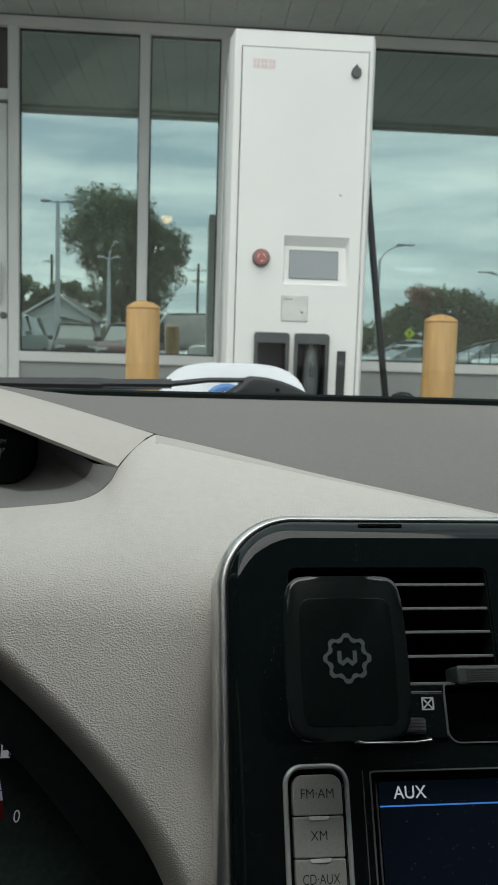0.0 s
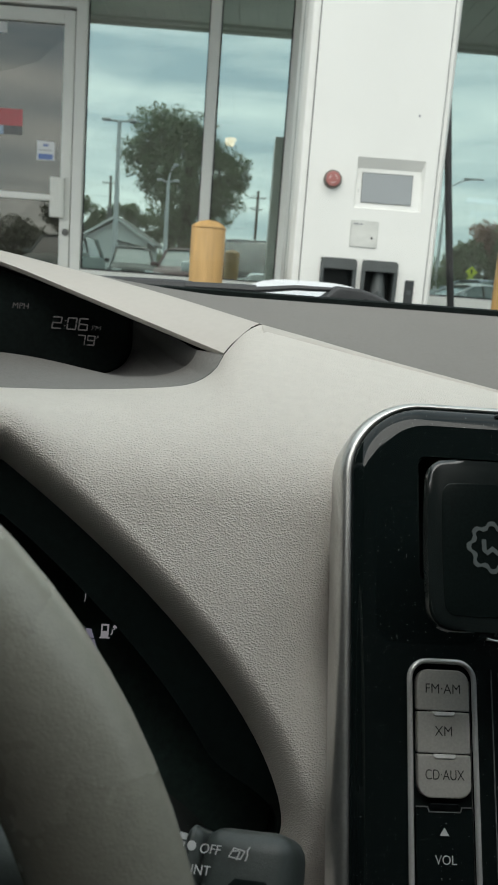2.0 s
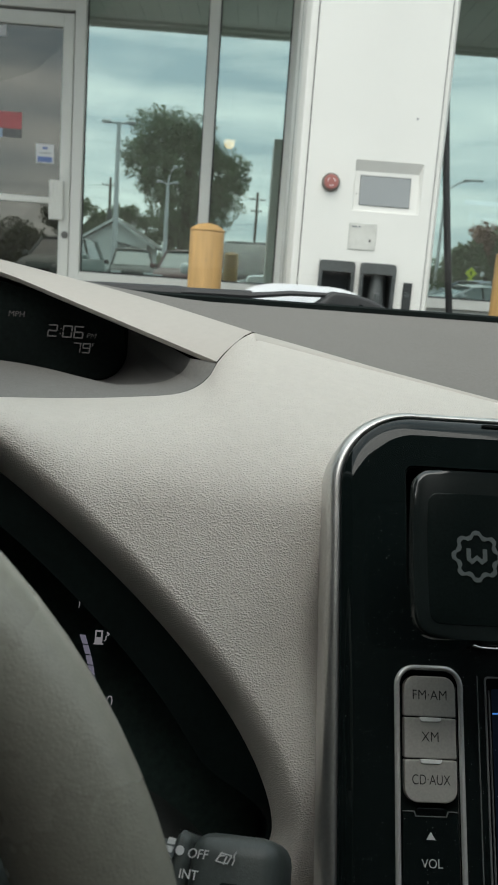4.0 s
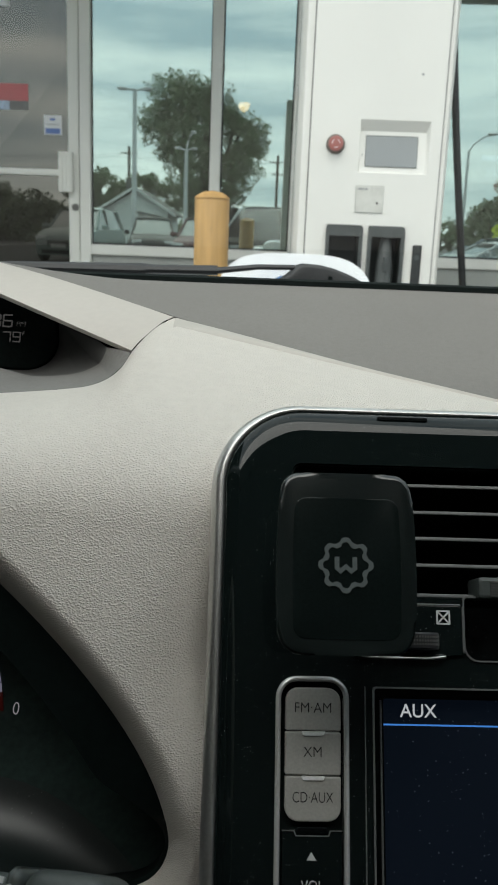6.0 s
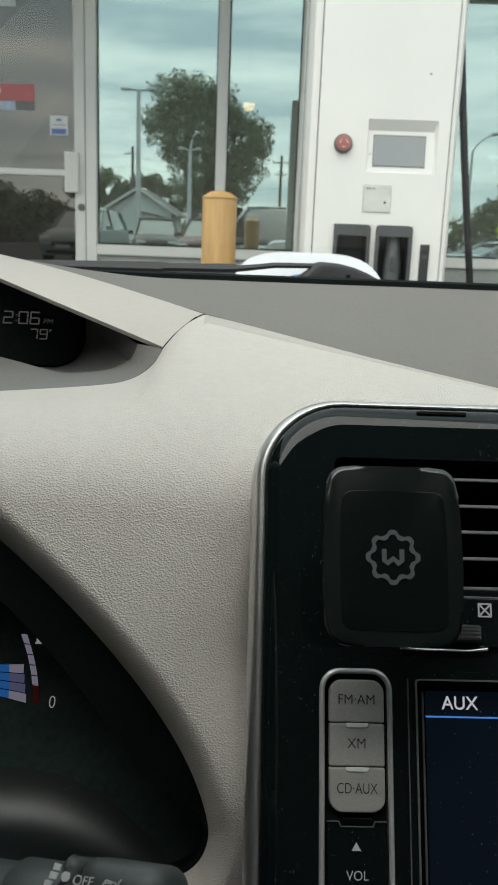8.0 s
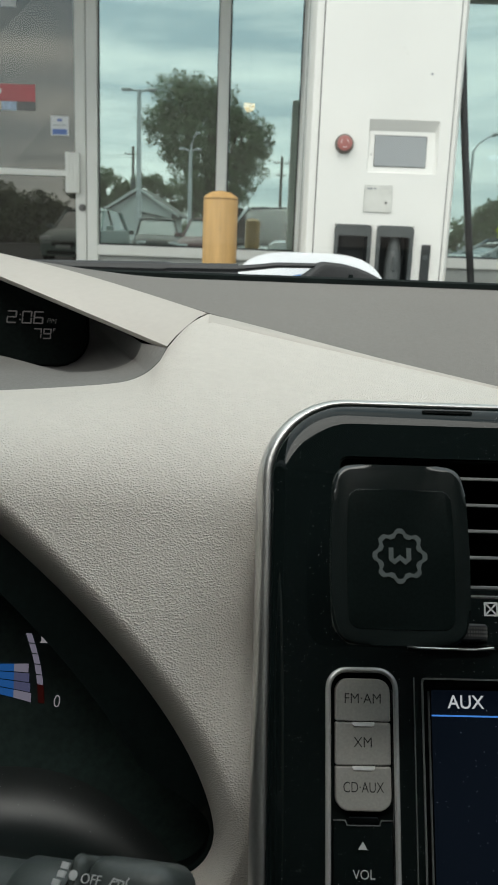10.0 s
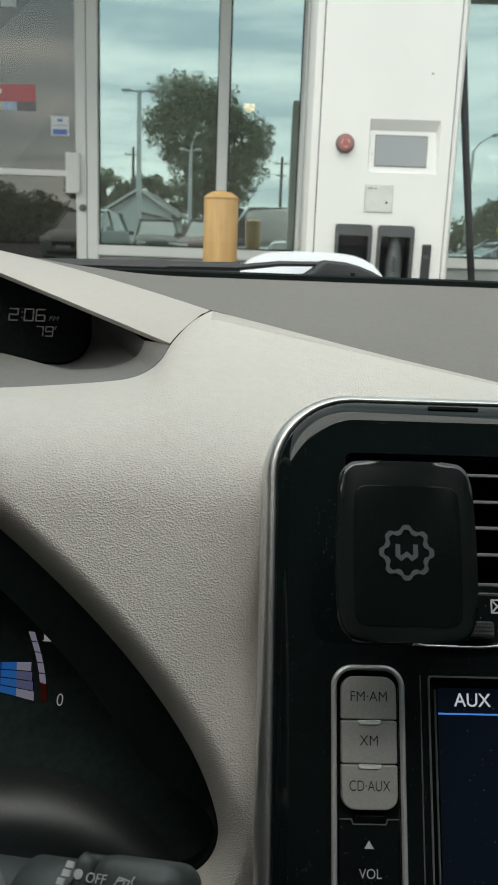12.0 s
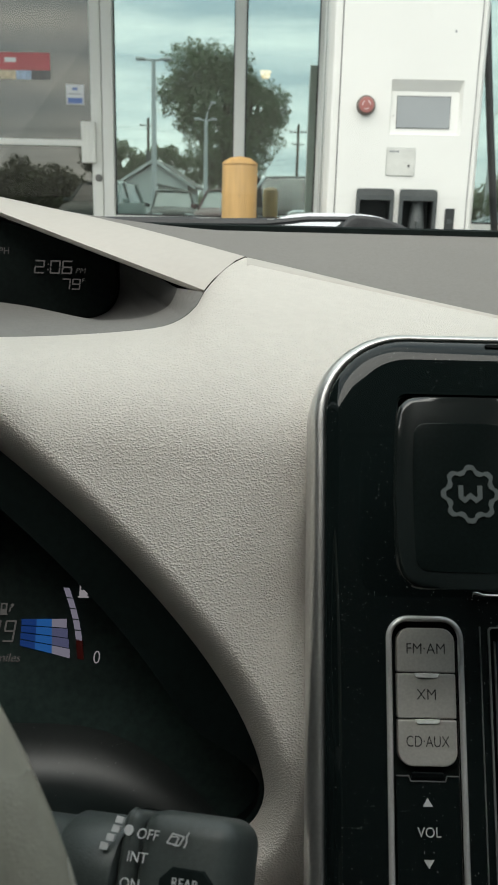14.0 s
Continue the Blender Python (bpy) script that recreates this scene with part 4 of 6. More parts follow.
sign = thing("crossing_sign", place(10.15, -27.2, GROUND), "fluorescent yellow diamond crossing sign on a post", "sign")
part("post", box((-0.03, 0.0, 0), (0.03, 0.05, 2.1)), GALVANISED, sign)
part("diamond", moved(slab([(0, -0.28), (0.28, 0), (0, 0.28), (-0.28, 0)], 0, 0.02), Matrix.Translation((0, 0.07, 1.82)) @ Matrix.Rotation(radians(180), 4, "Z") @ UPRIGHT), SIGN_YELLOW, sign)
part("plate", box((-0.16, 0.055, 1.32), (0.16, 0.075, 1.56)), SIGN_YELLOW, sign)
part("symbol", box((-0.035, 0.092, 1.72), (0.035, 0.10, 1.92), 0.01), JOINT, sign, "dark worn symbol")
part("print_bar", box((-0.11, 0.077, 1.41), (0.11, 0.083, 1.47)), JOINT, sign)


def parked_car(name, x, y, turn, paint, label, long=4.9, wide=1.95, high=1.68, nose=1.0, suv=False):
    """A car drawn from its side profile; its front looks along +y of its own axes."""
    c = thing(name, place(x, y, GROUND, 0, 0, turn), label, "car", "cars parked in the lot")
    h2, w2 = long / 2, wide / 2
    rear = 0.35 if suv else 0.75
    # body: sections from the tail to the nose (y, half width, belt height, sill)
    secs = [(-h2, 0.80, 0.92), (-h2 + 0.12, 0.93, nose * 1.02), (-h2 + 0.8, 1.0, nose * 1.06), (0.1, 1.0, nose * 1.04), (h2 - 1.45, 1.0, nose * 1.02), (h2 - 0.7, 0.97, nose * 0.93), (h2 - 0.15, 0.88, nose * 0.80), (h2, 0.78, nose * 0.62)]
    rows = []
    for yy, k, b in secs:
        w = w2 * k
        rows.append([(-w * 0.93, yy, 0.24), (-w, yy, 0.42), (-w, yy, b * 0.72), (-w * 0.95, yy, b * 0.97), (-w * 0.82, yy, b + 0.03), (0, yy, b + 0.06), (w * 0.82, yy, b + 0.03), (w * 0.95, yy, b * 0.97), (w, yy, b * 0.72), (w, yy, 0.42), (w * 0.93, yy, 0.24)])
    bm = grid(rows)
    bm.verts.ensure_lookup_table()
    n = len(rows[0])
    bm.faces.new([bm.verts[i] for i in range(n)])
    bm.faces.new([bm.verts[len(bm.verts) - n + i] for i in range(n)])
    part("body", bm, paint, c, "", 50)
    b = nose * 1.02
    ws0, ws1, r0, r1 = h2 - 1.35, h2 - 2.15, -h2 + rear + 0.35, -h2 + rear
    cab = [(r1, b, 0.86), (r0, high - 0.04, 0.70), (ws1 - 0.5, high, 0.71), (ws1, high - 0.05, 0.70), (ws0, b, 0.87)]
    # glass house, then roof and pillars over it
    gl = grid([[(-w2 * k, yy, b - 0.03), (-w2 * k, yy, z)] if False else [(-w2 * 0.90, yy, b - 0.02), (-w2 * k, yy, z), (0, yy, z + 0.02), (w2 * k, yy, z), (w2 * 0.90, yy, b - 0.02)] for yy, z, k in cab])
    part("windows", gl, CAR_GLASS, c, "dark car windows", 30)
    rf = grid([[(-w2 * 0.715, yy, z), (-w2 * 0.5, yy, z + 0.045), (0, yy, z + 0.06), (w2 * 0.5, yy, z + 0.045), (w2 * 0.715, yy, z)] for yy, z in ((r0 - 0.03, high - 0.04), (r0 + 0.5, high + 0.0), (ws1 - 0.5, high + 0.01), (ws1 + 0.05, high - 0.045))])
    part("roof", rf, paint, c, "", 50)
    for s in (-1, 1):
        pl = tube([(s * w2 * 0.88, ws0 + 0.03, b), (s * w2 * 0.71, ws1, high - 0.04)], 0.045, None, 6)
        part("pillar", pl, paint, c)
        part("pillar", tube([(s * w2 * 0.87, r1 - 0.02, b), (s * w2 * 0.71, r0, high - 0.03)], 0.07, None, 6), paint, c)
        part("pillar", tube([(s * w2 * 0.905, -0.25, b), (s * w2 * 0.725, -0.25, high - 0.01)], 0.035, None, 6), JOINT, c)
        part("mirror", box((s * (w2 + 0.10) - 0.11, ws0 - 0.30, b + 0.0), (s * (w2 + 0.10) + 0.11, ws0 - 0.17, b + 0.16), 0.04), paint, c)
        part("headlight", box((s * w2 * 0.66 - 0.2, h2 - 0.22, nose * 0.66), (s * w2 * 0.66 + 0.2, h2 - 0.05, nose * 0.80), 0.04), INK_WHITE, c)
        for yy in (-h2 + 0.95, h2 - 0.95):
            wh = moved(turned([(0.2, -0.11), (0.335, -0.11), (0.365, -0.07), (0.365, 0.07), (0.335, 0.11), (0.2, 0.11)], n=20), Matrix.Translation((s * (w2 - 0.09), yy, 0.365)) @ Matrix.Rotation(radians(90), 4, "Y"))
            wp = part("wheel", wh, TYRE, c)
            part("rim", moved(turned([(0.001, 0.09 * s), (0.21, 0.105 * s), (0.23, 0.0)], n=14), Matrix.Translation((s * (w2 - 0.09), yy, 0.365)) @ Matrix.Rotation(radians(90), 4, "Y")), GALVANISED, wp)
    part("grille", box((-w2 * 0.42, h2 - 0.06, nose * 0.5), (w2 * 0.42, h2 + 0.012, nose * 0.66), 0.02), JOINT, c)
    part("bumper_intake", box((-w2 * 0.6, h2 - 0.1, 0.28), (w2 * 0.6, h2 + 0.006, 0.42), 0.02), JOINT, c)
    part("number_plate", box((-0.26, h2 + 0.002, nose * 0.44), (0.26, h2 + 0.022, nose * 0.44 + 0.12), 0.004), INK_WHITE, c, "blank pale plate")
    return c


def paint(name, colour):
    return material(name, colour, 0.45, spec=0.35, grain=(1.5, 0.03, 100, 0.02))


GREENISH = paint("grey_green_paint", (0.22, 0.27, 0.255))
MAROON, BLACKISH, SILVERY, PALE, BLUISH = (paint("dark_maroon_paint", (0.10, 0.035, 0.04)), paint("black_car_paint", (0.02, 0.022, 0.022)), paint("silver_car_paint", (0.42, 0.44, 0.45)), paint("pale_car_paint", (0.65, 0.67, 0.68)), paint("blue_grey_paint", (0.16, 0.2, 0.24)))
parked_car("parked_car", -2.55, -19.2, 4, MAROON, "dark maroon hatchback parked nose towards the shop")
parked_car("parked_car", -7.0, -18.5, 8, GREENISH, "grey-green tall off-roader parked in the lot", 4.6, 2.0, 1.85, 1.12, True)
parked_car("parked_car", -5.2, -24.0, -8, BLACKISH, "black saloon parked behind the others", 5.0, 1.95, 1.7)
parked_car("parked_car", 7.0, -15.5, 72, SILVERY, "silver hatchback standing side-on", 4.5, 1.8, 1.18, 0.76)
parked_car("parked_car", 9.6, -24.0, 60, BLUISH, "blue-grey saloon in the second row", 5.0, 1.95, 1.42, 0.9)
parked_car("parked_car", 12.0, -17.5, 80, PALE, "pale car parked beyond a bowed rail", 4.6, 1.85, 1.24, 0.8)
parked_car("parked_car", 13.5, -25.5, 84, SILVERY, "silver tall car in the second row", 4.8, 2.0, 1.5, 0.92, True)
parked_car("parked_car", 5.2, -31.0, 20, PALE, "pale van-like car far across the lot", 5.2, 2.1, 2.1, 1.15, True)

rail = thing("cart_corral", place(6.9, -5.2, GROUND), "black bowed steel rail of a cart bay", "rail")
arc = [(-1.55 + 0.12 * k, 0, 0.95 + 0.42 * (1 - ((-1.55 + 0.12 * k) / 1.55) ** 2)) for k in range(26)]
part("top_rail", tube([(-1.58, 0, 0)] + arc + [(1.47, 0, 0)], 0.03, None, 8), WIPER, rail)
for k in range(2, 25, 2):
    part("bar", tube([(arc[k][0], 0, 0.15), arc[k]], 0.012, None, 6), WIPER, rail)
part("bottom_rail", tube([(-1.56, 0, 0.15), (1.47, 0, 0.15)], 0.02, None, 8), WIPER, rail)


# ---- the car: its shell ----
MID = 0.115         # the car's centre line in its own axes
HALF = 0.983


def electric_car():
    c = thing("electric_car", CAR, "white compact electric hatchback parked nose to the charger", "car")
    L, R = MID - HALF, MID + HALF
    part("floor_pan", box((L + 0.05, -2.4, 0.14), (R - 0.05, 0.7, 0.18)), MATT_BLACK, c)
    part("bulkhead", box((L + 0.06, 0.46, 0.18), (R - 0.06, 0.53, 0.94)), MATT_BLACK, c)
    for s in (-1, 1):
        x = MID + s * HALF
        a, b = sorted((x, x - s * 0.07))
        d = part("door", box((a, -1.05, 0.22), (b, 0.46, 1.06), 0.02), CAR_WHITE, c)
        part("door_handle", box((x - 0.012, -0.85, 0.80), (x + 0.012, -0.65, 0.83), 0.008), CHROME, d)
        part("inner_trim", box((x - s * 0.085 - 0.008, -1.04, 0.26), (x - s * 0.085 + 0.008, 0.44, 1.08), 0.006), HEADLINER, d)
        part("rear_door", box((a, -2.0, 0.22), (b, -1.06, 1.06), 0.02), CAR_WHITE, c)
        part("front_wing", grid([[(MID + s * w, y, z) for w, z in ((0.70, zt), (0.84, zt - 0.02), (0.95, zt - 0.12), (0.98, 0.55), (0.96, 0.22))] for y, zt in ((0.47, 0.955), (0.8, 0.94), (1.2, 0.90), (1.5, 0.85), (1.72, 0.72))]), CAR_WHITE, c, "", 50)
        part("pillar", tube([(MID + s * 0.86, 0.50, 0.955), (MID + s * 0.74, 0.05, 1.25), (MID + s * 0.62, -0.36, 1.445)], 0.035, None, 10), CAR_WHITE, c, "white windscreen pillar", 40)
        part("pillar", box((MID + s * 0.79 - 0.03, -1.12, 0.94), (MID + s * 0.79 + 0.03, -1.02, 1.46), 0.01), HEADLINER, c)
        part("pillar", tube([(MID + s * 0.86, -2.05, 0.95), (MID + s * 0.62, -1.9, 1.42)], 0.09, None, 10), CAR_WHITE, c)
        part("mirror", box((MID + s * 1.06 - 0.11, 0.16, 0.95), (MID + s * 1.06 + 0.11, 0.28, 1.10), 0.04), CAR_WHITE, c)
        part("headlight", box((MID + s * 0.66 - 0.15, 1.28, 0.80), (MID + s * 0.66 + 0.15, 1.70, 0.90), 0.05), LED_GREY, c)
        w = part("side_window", grid([[(MID + s * 0.935, 0.40, 1.05), (MID + s * 0.66, -0.34, 1.44)], [(MID + s * 0.935, -1.05, 1.05), (MID + s * 0.69, -1.05, 1.47)], [(MID + s * 0.935, -2.0, 1.05), (MID + s * 0.66, -1.85, 1.43)]]), CAR_PANE, c)
        w.visible_shadow = False
        for y in (1.12, -1.75):
            wh = moved(turned([(0.2, -0.10), (0.32, -0.10), (0.345, -0.07), (0.345, 0.07), (0.32, 0.10), (0.2, 0.10)], n=24), Matrix.Translation((MID + s * 0.87, y, 0.345 + GROUND)) @ Matrix.Rotation(radians(90), 4, "Y"))
            wp = part("wheel", wh, TYRE, c)
            part("rim", moved(turned([(0.001, 0.09 * s), (0.20, 0.10 * s), (0.22, 0.0)], n=16), Matrix.Translation((MID + s * 0.87, y, 0.345 + GROUND)) @ Matrix.Rotation(radians(90), 4, "Y")), GALVANISED, wp)
    part("bonnet", grid([[(MID + x, y - abs(x) * 0.08, z - 0.05 * x * x) for x in (-0.71, -0.5, -0.25, 0, 0.25, 0.5, 0.71)] for y, z in ((0.66, 0.945), (0.9, 0.94), (1.2, 0.915), (1.45, 0.88), (1.66, 0.80))]), CAR_WHITE, c, "", 50)
    part("front_bumper", box((L + 0.05, 1.60, 0.20), (R - 0.05, 1.86, 0.74), 0.09, None, 4), CAR_WHITE, c, "", 40)
    # the open charge-port lid standing over the nose
    rows = []
    for j in range(9):
        t = j / 8
        rows.append([(MID - 0.009 + 0.172 * (1 - 0.10 * t * t) * math.copysign(abs(math.cos(a)) ** 0.55, math.cos(a)) , 1.44 + 0.11 * t + 0.02 * math.sin(a) , 0.84 + 0.171 * abs(math.sin(a)) ** 0.62 - 0.02 * t) for a in [math.pi * k / 28 for k in range(29)]])
    lid = grid(rows)
    lid.verts.ensure_lookup_table()
    lid.faces.new([lid.verts[k] for k in range(29)])
    lid.faces.new([lid.verts[8 * 29 + k] for k in range(29)])
    bmesh.ops.remove_doubles(lid, verts=lid.verts, dist=0.0005)
    ld = part("charge_lid", lid, CAR_WHITE, c, "open white charge-port lid", 50)
    em = moved(torus(0.0475, 0.008, 40, 10), Matrix.Translation((0.09, 1.430, 0.9125)) @ UPRIGHT)
    part("emblem", em, EMBLEM_BLUE, ld, "round blue emblem on the lid", 60)
    part("emblem_rim", moved(torus(0.037, 0.003, 40, 8), Matrix.Translation((0.09, 1.434, 0.9125)) @ UPRIGHT), CHROME, ld)
    for k, x in enumerate((0.044, 0.054)):
        part("paint_chip", moved(disc(x, 0.983 - 0.002 * k, 0, 0.0015, 0.0022, None, 6), Matrix.Translation((MID - 0.02, 1.441, 0)) @ UPRIGHT), DARK_GREY, ld)
    # roof, rear and glass
    rf = [[(MID + x, y, z - 0.06 * x * x) for x in (-0.66, -0.4, 0, 0.4, 0.66)] for y, z in ((-0.34, 1.475), (-0.7, 1.50), (-1.2, 1.50), (-1.8, 1.45), (-1.98, 1.42))]
    part("roof", grid(rf), CAR_WHITE, c, "", 50)
    part("headliner", grid([[(x, y, z - 0.03) for x, y, z in r] for r in rf]), HEADLINER, c, "", 50)
    # unseen walls, added to keep light out and darken what the fascia mirrors
    part("rear_light_block", box((L + 0.10, -0.60, 0.18), (R - 0.10, -0.55, 1.44), 0.01), COWL, c, "unseen dark wall added across the cabin to block light")
    for s, foot, head, front in ((-1, L + 0.10, -0.56, 0.40), (1, R - 0.10, 0.79, 0.05)):
        sw = bmesh.new()
        lo = [sw.verts.new((x, y, z)) for y in (-0.549, front) for x, z in ((foot, 0.18), (foot - s * 0.03, 0.18), (foot - s * 0.03, 0.95), (head - s * 0.03, 1.43), (head, 1.43), (foot, 0.95))]
        for k in range(6):
            sw.faces.new((lo[k], lo[(k + 1) % 6], lo[6 + (k + 1) % 6], lo[6 + k]))
        sw.faces.new(lo[:6])
        sw.faces.new(lo[6:])
        part("side_light_block", sw, MATT_BLACK, c, "unseen dark wall added along the cabin's side to block light")
    part("tailgate", box((L + 0.06, -2.32, 0.25), (R - 0.06, -2.2, 1.0), 0.04), CAR_WHITE, c)
    rw = part("rear_window", grid([[(MID - 0.72, -2.22, 1.0), (MID - 0.6, -1.98, 1.42)], [(MID + 0.72, -2.22, 1.0), (MID + 0.6, -1.98, 1.42)]]), CAR_PANE, c)
    rw.visible_shadow = False
    ws = [[(MID + x * (1 - 0.26 * t), 0.585 - 0.92 * t - 0.16 * x * x * (1 - 0.5 * t), 0.985 + 0.475 * t + 0.02 * math.sin(math.pi * t)) for t in [k / 8 for k in range(9)]] for x in [-0.86 + 0.1075 * k for k in range(17)]]
    wp = part("windscreen", grid(ws), CAR_PANE, c, "clear raked windscreen", 60)
    wp.visible_shadow = False
    # the black band along the foot of the glass, then the cowl outside
    part("windscreen_foot", grid([[(MID + x, 0.527 + y - 0.10 * x * x, z) for y, z in ((-0.002, 0.986), (-0.001, 1.0002), (0.012, 1.0015), (0.09, 0.985))] for x in [-0.84 + 0.12 * k for k in range(15)]]), MATT_BLACK, c, "black band at the foot of the windscreen")
    part("cowl", grid([[(MID + x, 0.60 + y - 0.08 * x * x, z) for y, z in ((0.0, 0.972), (0.07, 0.975), (0.12, 0.965))] for x in [-0.84 + 0.12 * k for k in range(15)]]), COWL, c)
    return c


def torus(R, r, n=48, m=12):
    own = bmesh.new()
    rows = [[own.verts.new(((R + r * math.cos(b)) * math.cos(a), (R + r * math.cos(b)) * math.sin(a), r * math.sin(b))) for b in [2 * math.pi * j / m for j in range(m)]] for a in [2 * math.pi * i / n for i in range(n)]]
    for i in range(n):
        p, q = rows[i], rows[(i + 1) % n]
        for j in range(m):
            own.faces.new((p[j], q[j], q[(j + 1) % m], p[(j + 1) % m]))
    return own


electric_car()

wiper = thing("windscreen_wiper", CAR, "black windscreen wiper lying along the foot of the glass", "wiper")
cap = slab([(0.020, 0.985), (0.0247, 0.9899), (0.0397, 1.0004), (0.0482, 1.0093), (0.0554, 1.0117), (0.065, 1.0112), (0.080, 1.0101), (0.0945, 1.0069), (0.1095, 1.0014), (0.1254, 0.9938), (0.128, 0.985)], -0.02, 0.02, 0.004)
part("arm_cover", moved(cap, Matrix.Translation((0, 0.722, 0)) @ UPRIGHT), COWL, wiper, "charcoal wiper arm cover", 40)
part("cover_hole", box((0.0845, 0.700, 0.9945), (0.0895, 0.703, 0.9985)), MATT_BLACK, wiper)
part("arm", tube([(0.055, 0.722, 1.007), (0.0, 0.722, 1.0058), (-0.0215, 0.722, 1.003), (-0.055, 0.72, 0.9990)], [0.003, 0.0034, 0.0036, 0.004], None, 8), WIPER, wiper)
part("arm_sleeve", tube([(-0.048, 0.72, 0.9998), (-0.135, 0.715, 0.9985)], [0.0062, 0.0055], None, 8), WIPER, wiper)
part("blade", tube([(-0.06, 0.728, 0.9955), (-0.14, 0.722, 0.9970), (-0.29, 0.70, 0.9965), (-0.42, 0.67, 0.9935)], [0.004, 0.0082, 0.0062, 0.003], None, 8), WIPER, wiper)

# ---- dashboard ----
SEAM_T, SEAM_B, NOOK = Vector((-0.071, 0.2547, 0.986)), Vector((-0.096, 0.22, 0.967)), Vector((-0.1025, 0.199, 0.9488))
BEND = -0.130


def skin_depth(v):
    return -0.02 - 0.106 * max(0.125 - v, -0.01) - 3.0 * max(-v, 0.0) ** 2


def skin_n(u, v):
    """The flank falls away a little towards the stack's border."""
    w = min(max((0.12 - v) / 0.08, 0.0), 1.0) * min(max((v + 0.03) / 0.06, 0.0), 1.0)
    return skin_depth(v) - 0.015 * w * (min(max(u + 0.09, 0.0), 0.06) / 0.05) ** 2


def lip_point(t):
    """The rim of the gauge opening in the stack's plane: down its right flank, then round the lower corner."""
    if t >= 0:
        u, v = -0.057 - 0.058 * t ** 1.573, -0.050 + 0.093 * t
        return u, min(v, 0.130 - 0.020 * math.exp(-(t - 1.3) * 2.0)) if t > 1.3 else v
    a = min(-t, 1) * math.pi / 2
    if -t <= 1:
        return -0.081 + 0.024 * math.cos(a), -0.050 - 0.026 * math.sin(a)
    return -0.081 - 0.35 * (-t - 1), -0.076 - 0.03 * (-t - 1)


LIPS = [2.9 - 0.05 * k for k in range(58)] + [0.0] + [-0.1 * k for k in range(1, 11)] + [-1.25, -1.5, -2.0]
RIM = [lip_point(t) for t in LIPS]


def rim_out(k, q):
    """The rim moved outwards by q."""
    a, b = RIM[max(k - 1, 0)], RIM[min(k + 1, len(RIM) - 1)]
    d = Vector((b[0] - a[0], b[1] - a[1])).normalized()
    return RIM[k][0] - d.y * q, RIM[k][1] + d.x * q


def edge_line(u):
    """The far edge of the beige top: the crest beside the dark dash, the seam, then the meter's ledge."""
    if u > SEAM_T.x:
        k = min(u, 0.34) - SEAM_T.x
        return Vector((u, SEAM_T.y - 0.24 * k, SEAM_T.z - 0.204 * k))
    if u > SEAM_B.x:
        k = (u - SEAM_B.x) / (SEAM_T.x - SEAM_B.x)
        return SEAM_B.lerp(SEAM_T, k) + Vector((0, -0.002 * math.sin(math.pi * k), 0.0036 * math.sin(math.pi * k)))
    if u > BEND:
        p, q, r = low_edge(BEND), NOOK, SEAM_B
        a, b = p.x - 2 * q.x + r.x, 2 * (q.x - p.x)
        t = (-b + math.sqrt(b * b - 4 * a * (p.x - u))) / (2 * a)
        return (1 - t) ** 2 * p + 2 * t * (1 - t) * q + t * t * r
    return low_edge(u)


def low_edge(u):
    """The ledge's front line below the meter."""
    k = min((-0.1075 - u) / 0.1055, 3.0)
    return Vector((u, 0.1985 + 0.006 * min(k, 1.6), 0.9503 - 0.0035 * (1 - math.exp(-6 * k)) - 0.0098 * k))


dash = thing("dashboard", CAR, "beige grained dashboard with a dark grey soft top", "dashboard")
sk = None
ROLL, SIDE, TURN = 0.014, -0.022, 0.105     # the lip's radius; where the flank meets the stack; where it bends to the top
rows = []
for j in range(11):
    t = j / 10
    q, d = (1 - t) ** 2 + 2 * t * (1 - t) * 0.58, 2 * t * (1 - t) * 0.04 + 1.6 * t * t
    row = []
    for k in range(len(RIM)):
        u, v = rim_out(k, ROLL * q)
        row.append(on_stack(u, v, skin_n(*rim_out(k, ROLL)) - ROLL * d))
    rows.append(row)
sk = grid(rows)


def over_top(u, turn=TURN):
    """From the flank's upper end over to the crest."""
    a = on_stack(u, turn, skin_n(u, turn))
    b, e = on_stack(u, TURN + 0.053, skin_depth(TURN + 0.053)), edge_line(u)
    out = [(1 - t) ** 2 * a + 2 * t * (1 - t) * b + t * t * e for t in [j / 14 for j in range(1, 15)]]
    if u > SEAM_T.x:
        out[-2].z += 0.0012     # a flat band along the crest
    return out


# the flank between the rim and the stack
JOIN = LIPS.index(0.0)
lower = [rim_out(k, ROLL) for k in range(JOIN + 1)]
u0, v0 = lower[JOIN]
for j in range(1, 5):
    lower.append((u0 + (SIDE - u0) * j / 4, v0))
cols = []
for u, v1 in lower:
    turn = max(TURN, v1 + 0.004)
    cols.append([on_stack(u, v1 + (turn - v1) * j / 14, skin_n(u, v1 + (turn - v1) * j / 14)) for j in range(15)] + over_top(u, turn))
grid(cols, sk)
grid([over_top(u)[2:] for u in [SIDE + 0.04 * j for j in range(19)]], sk)
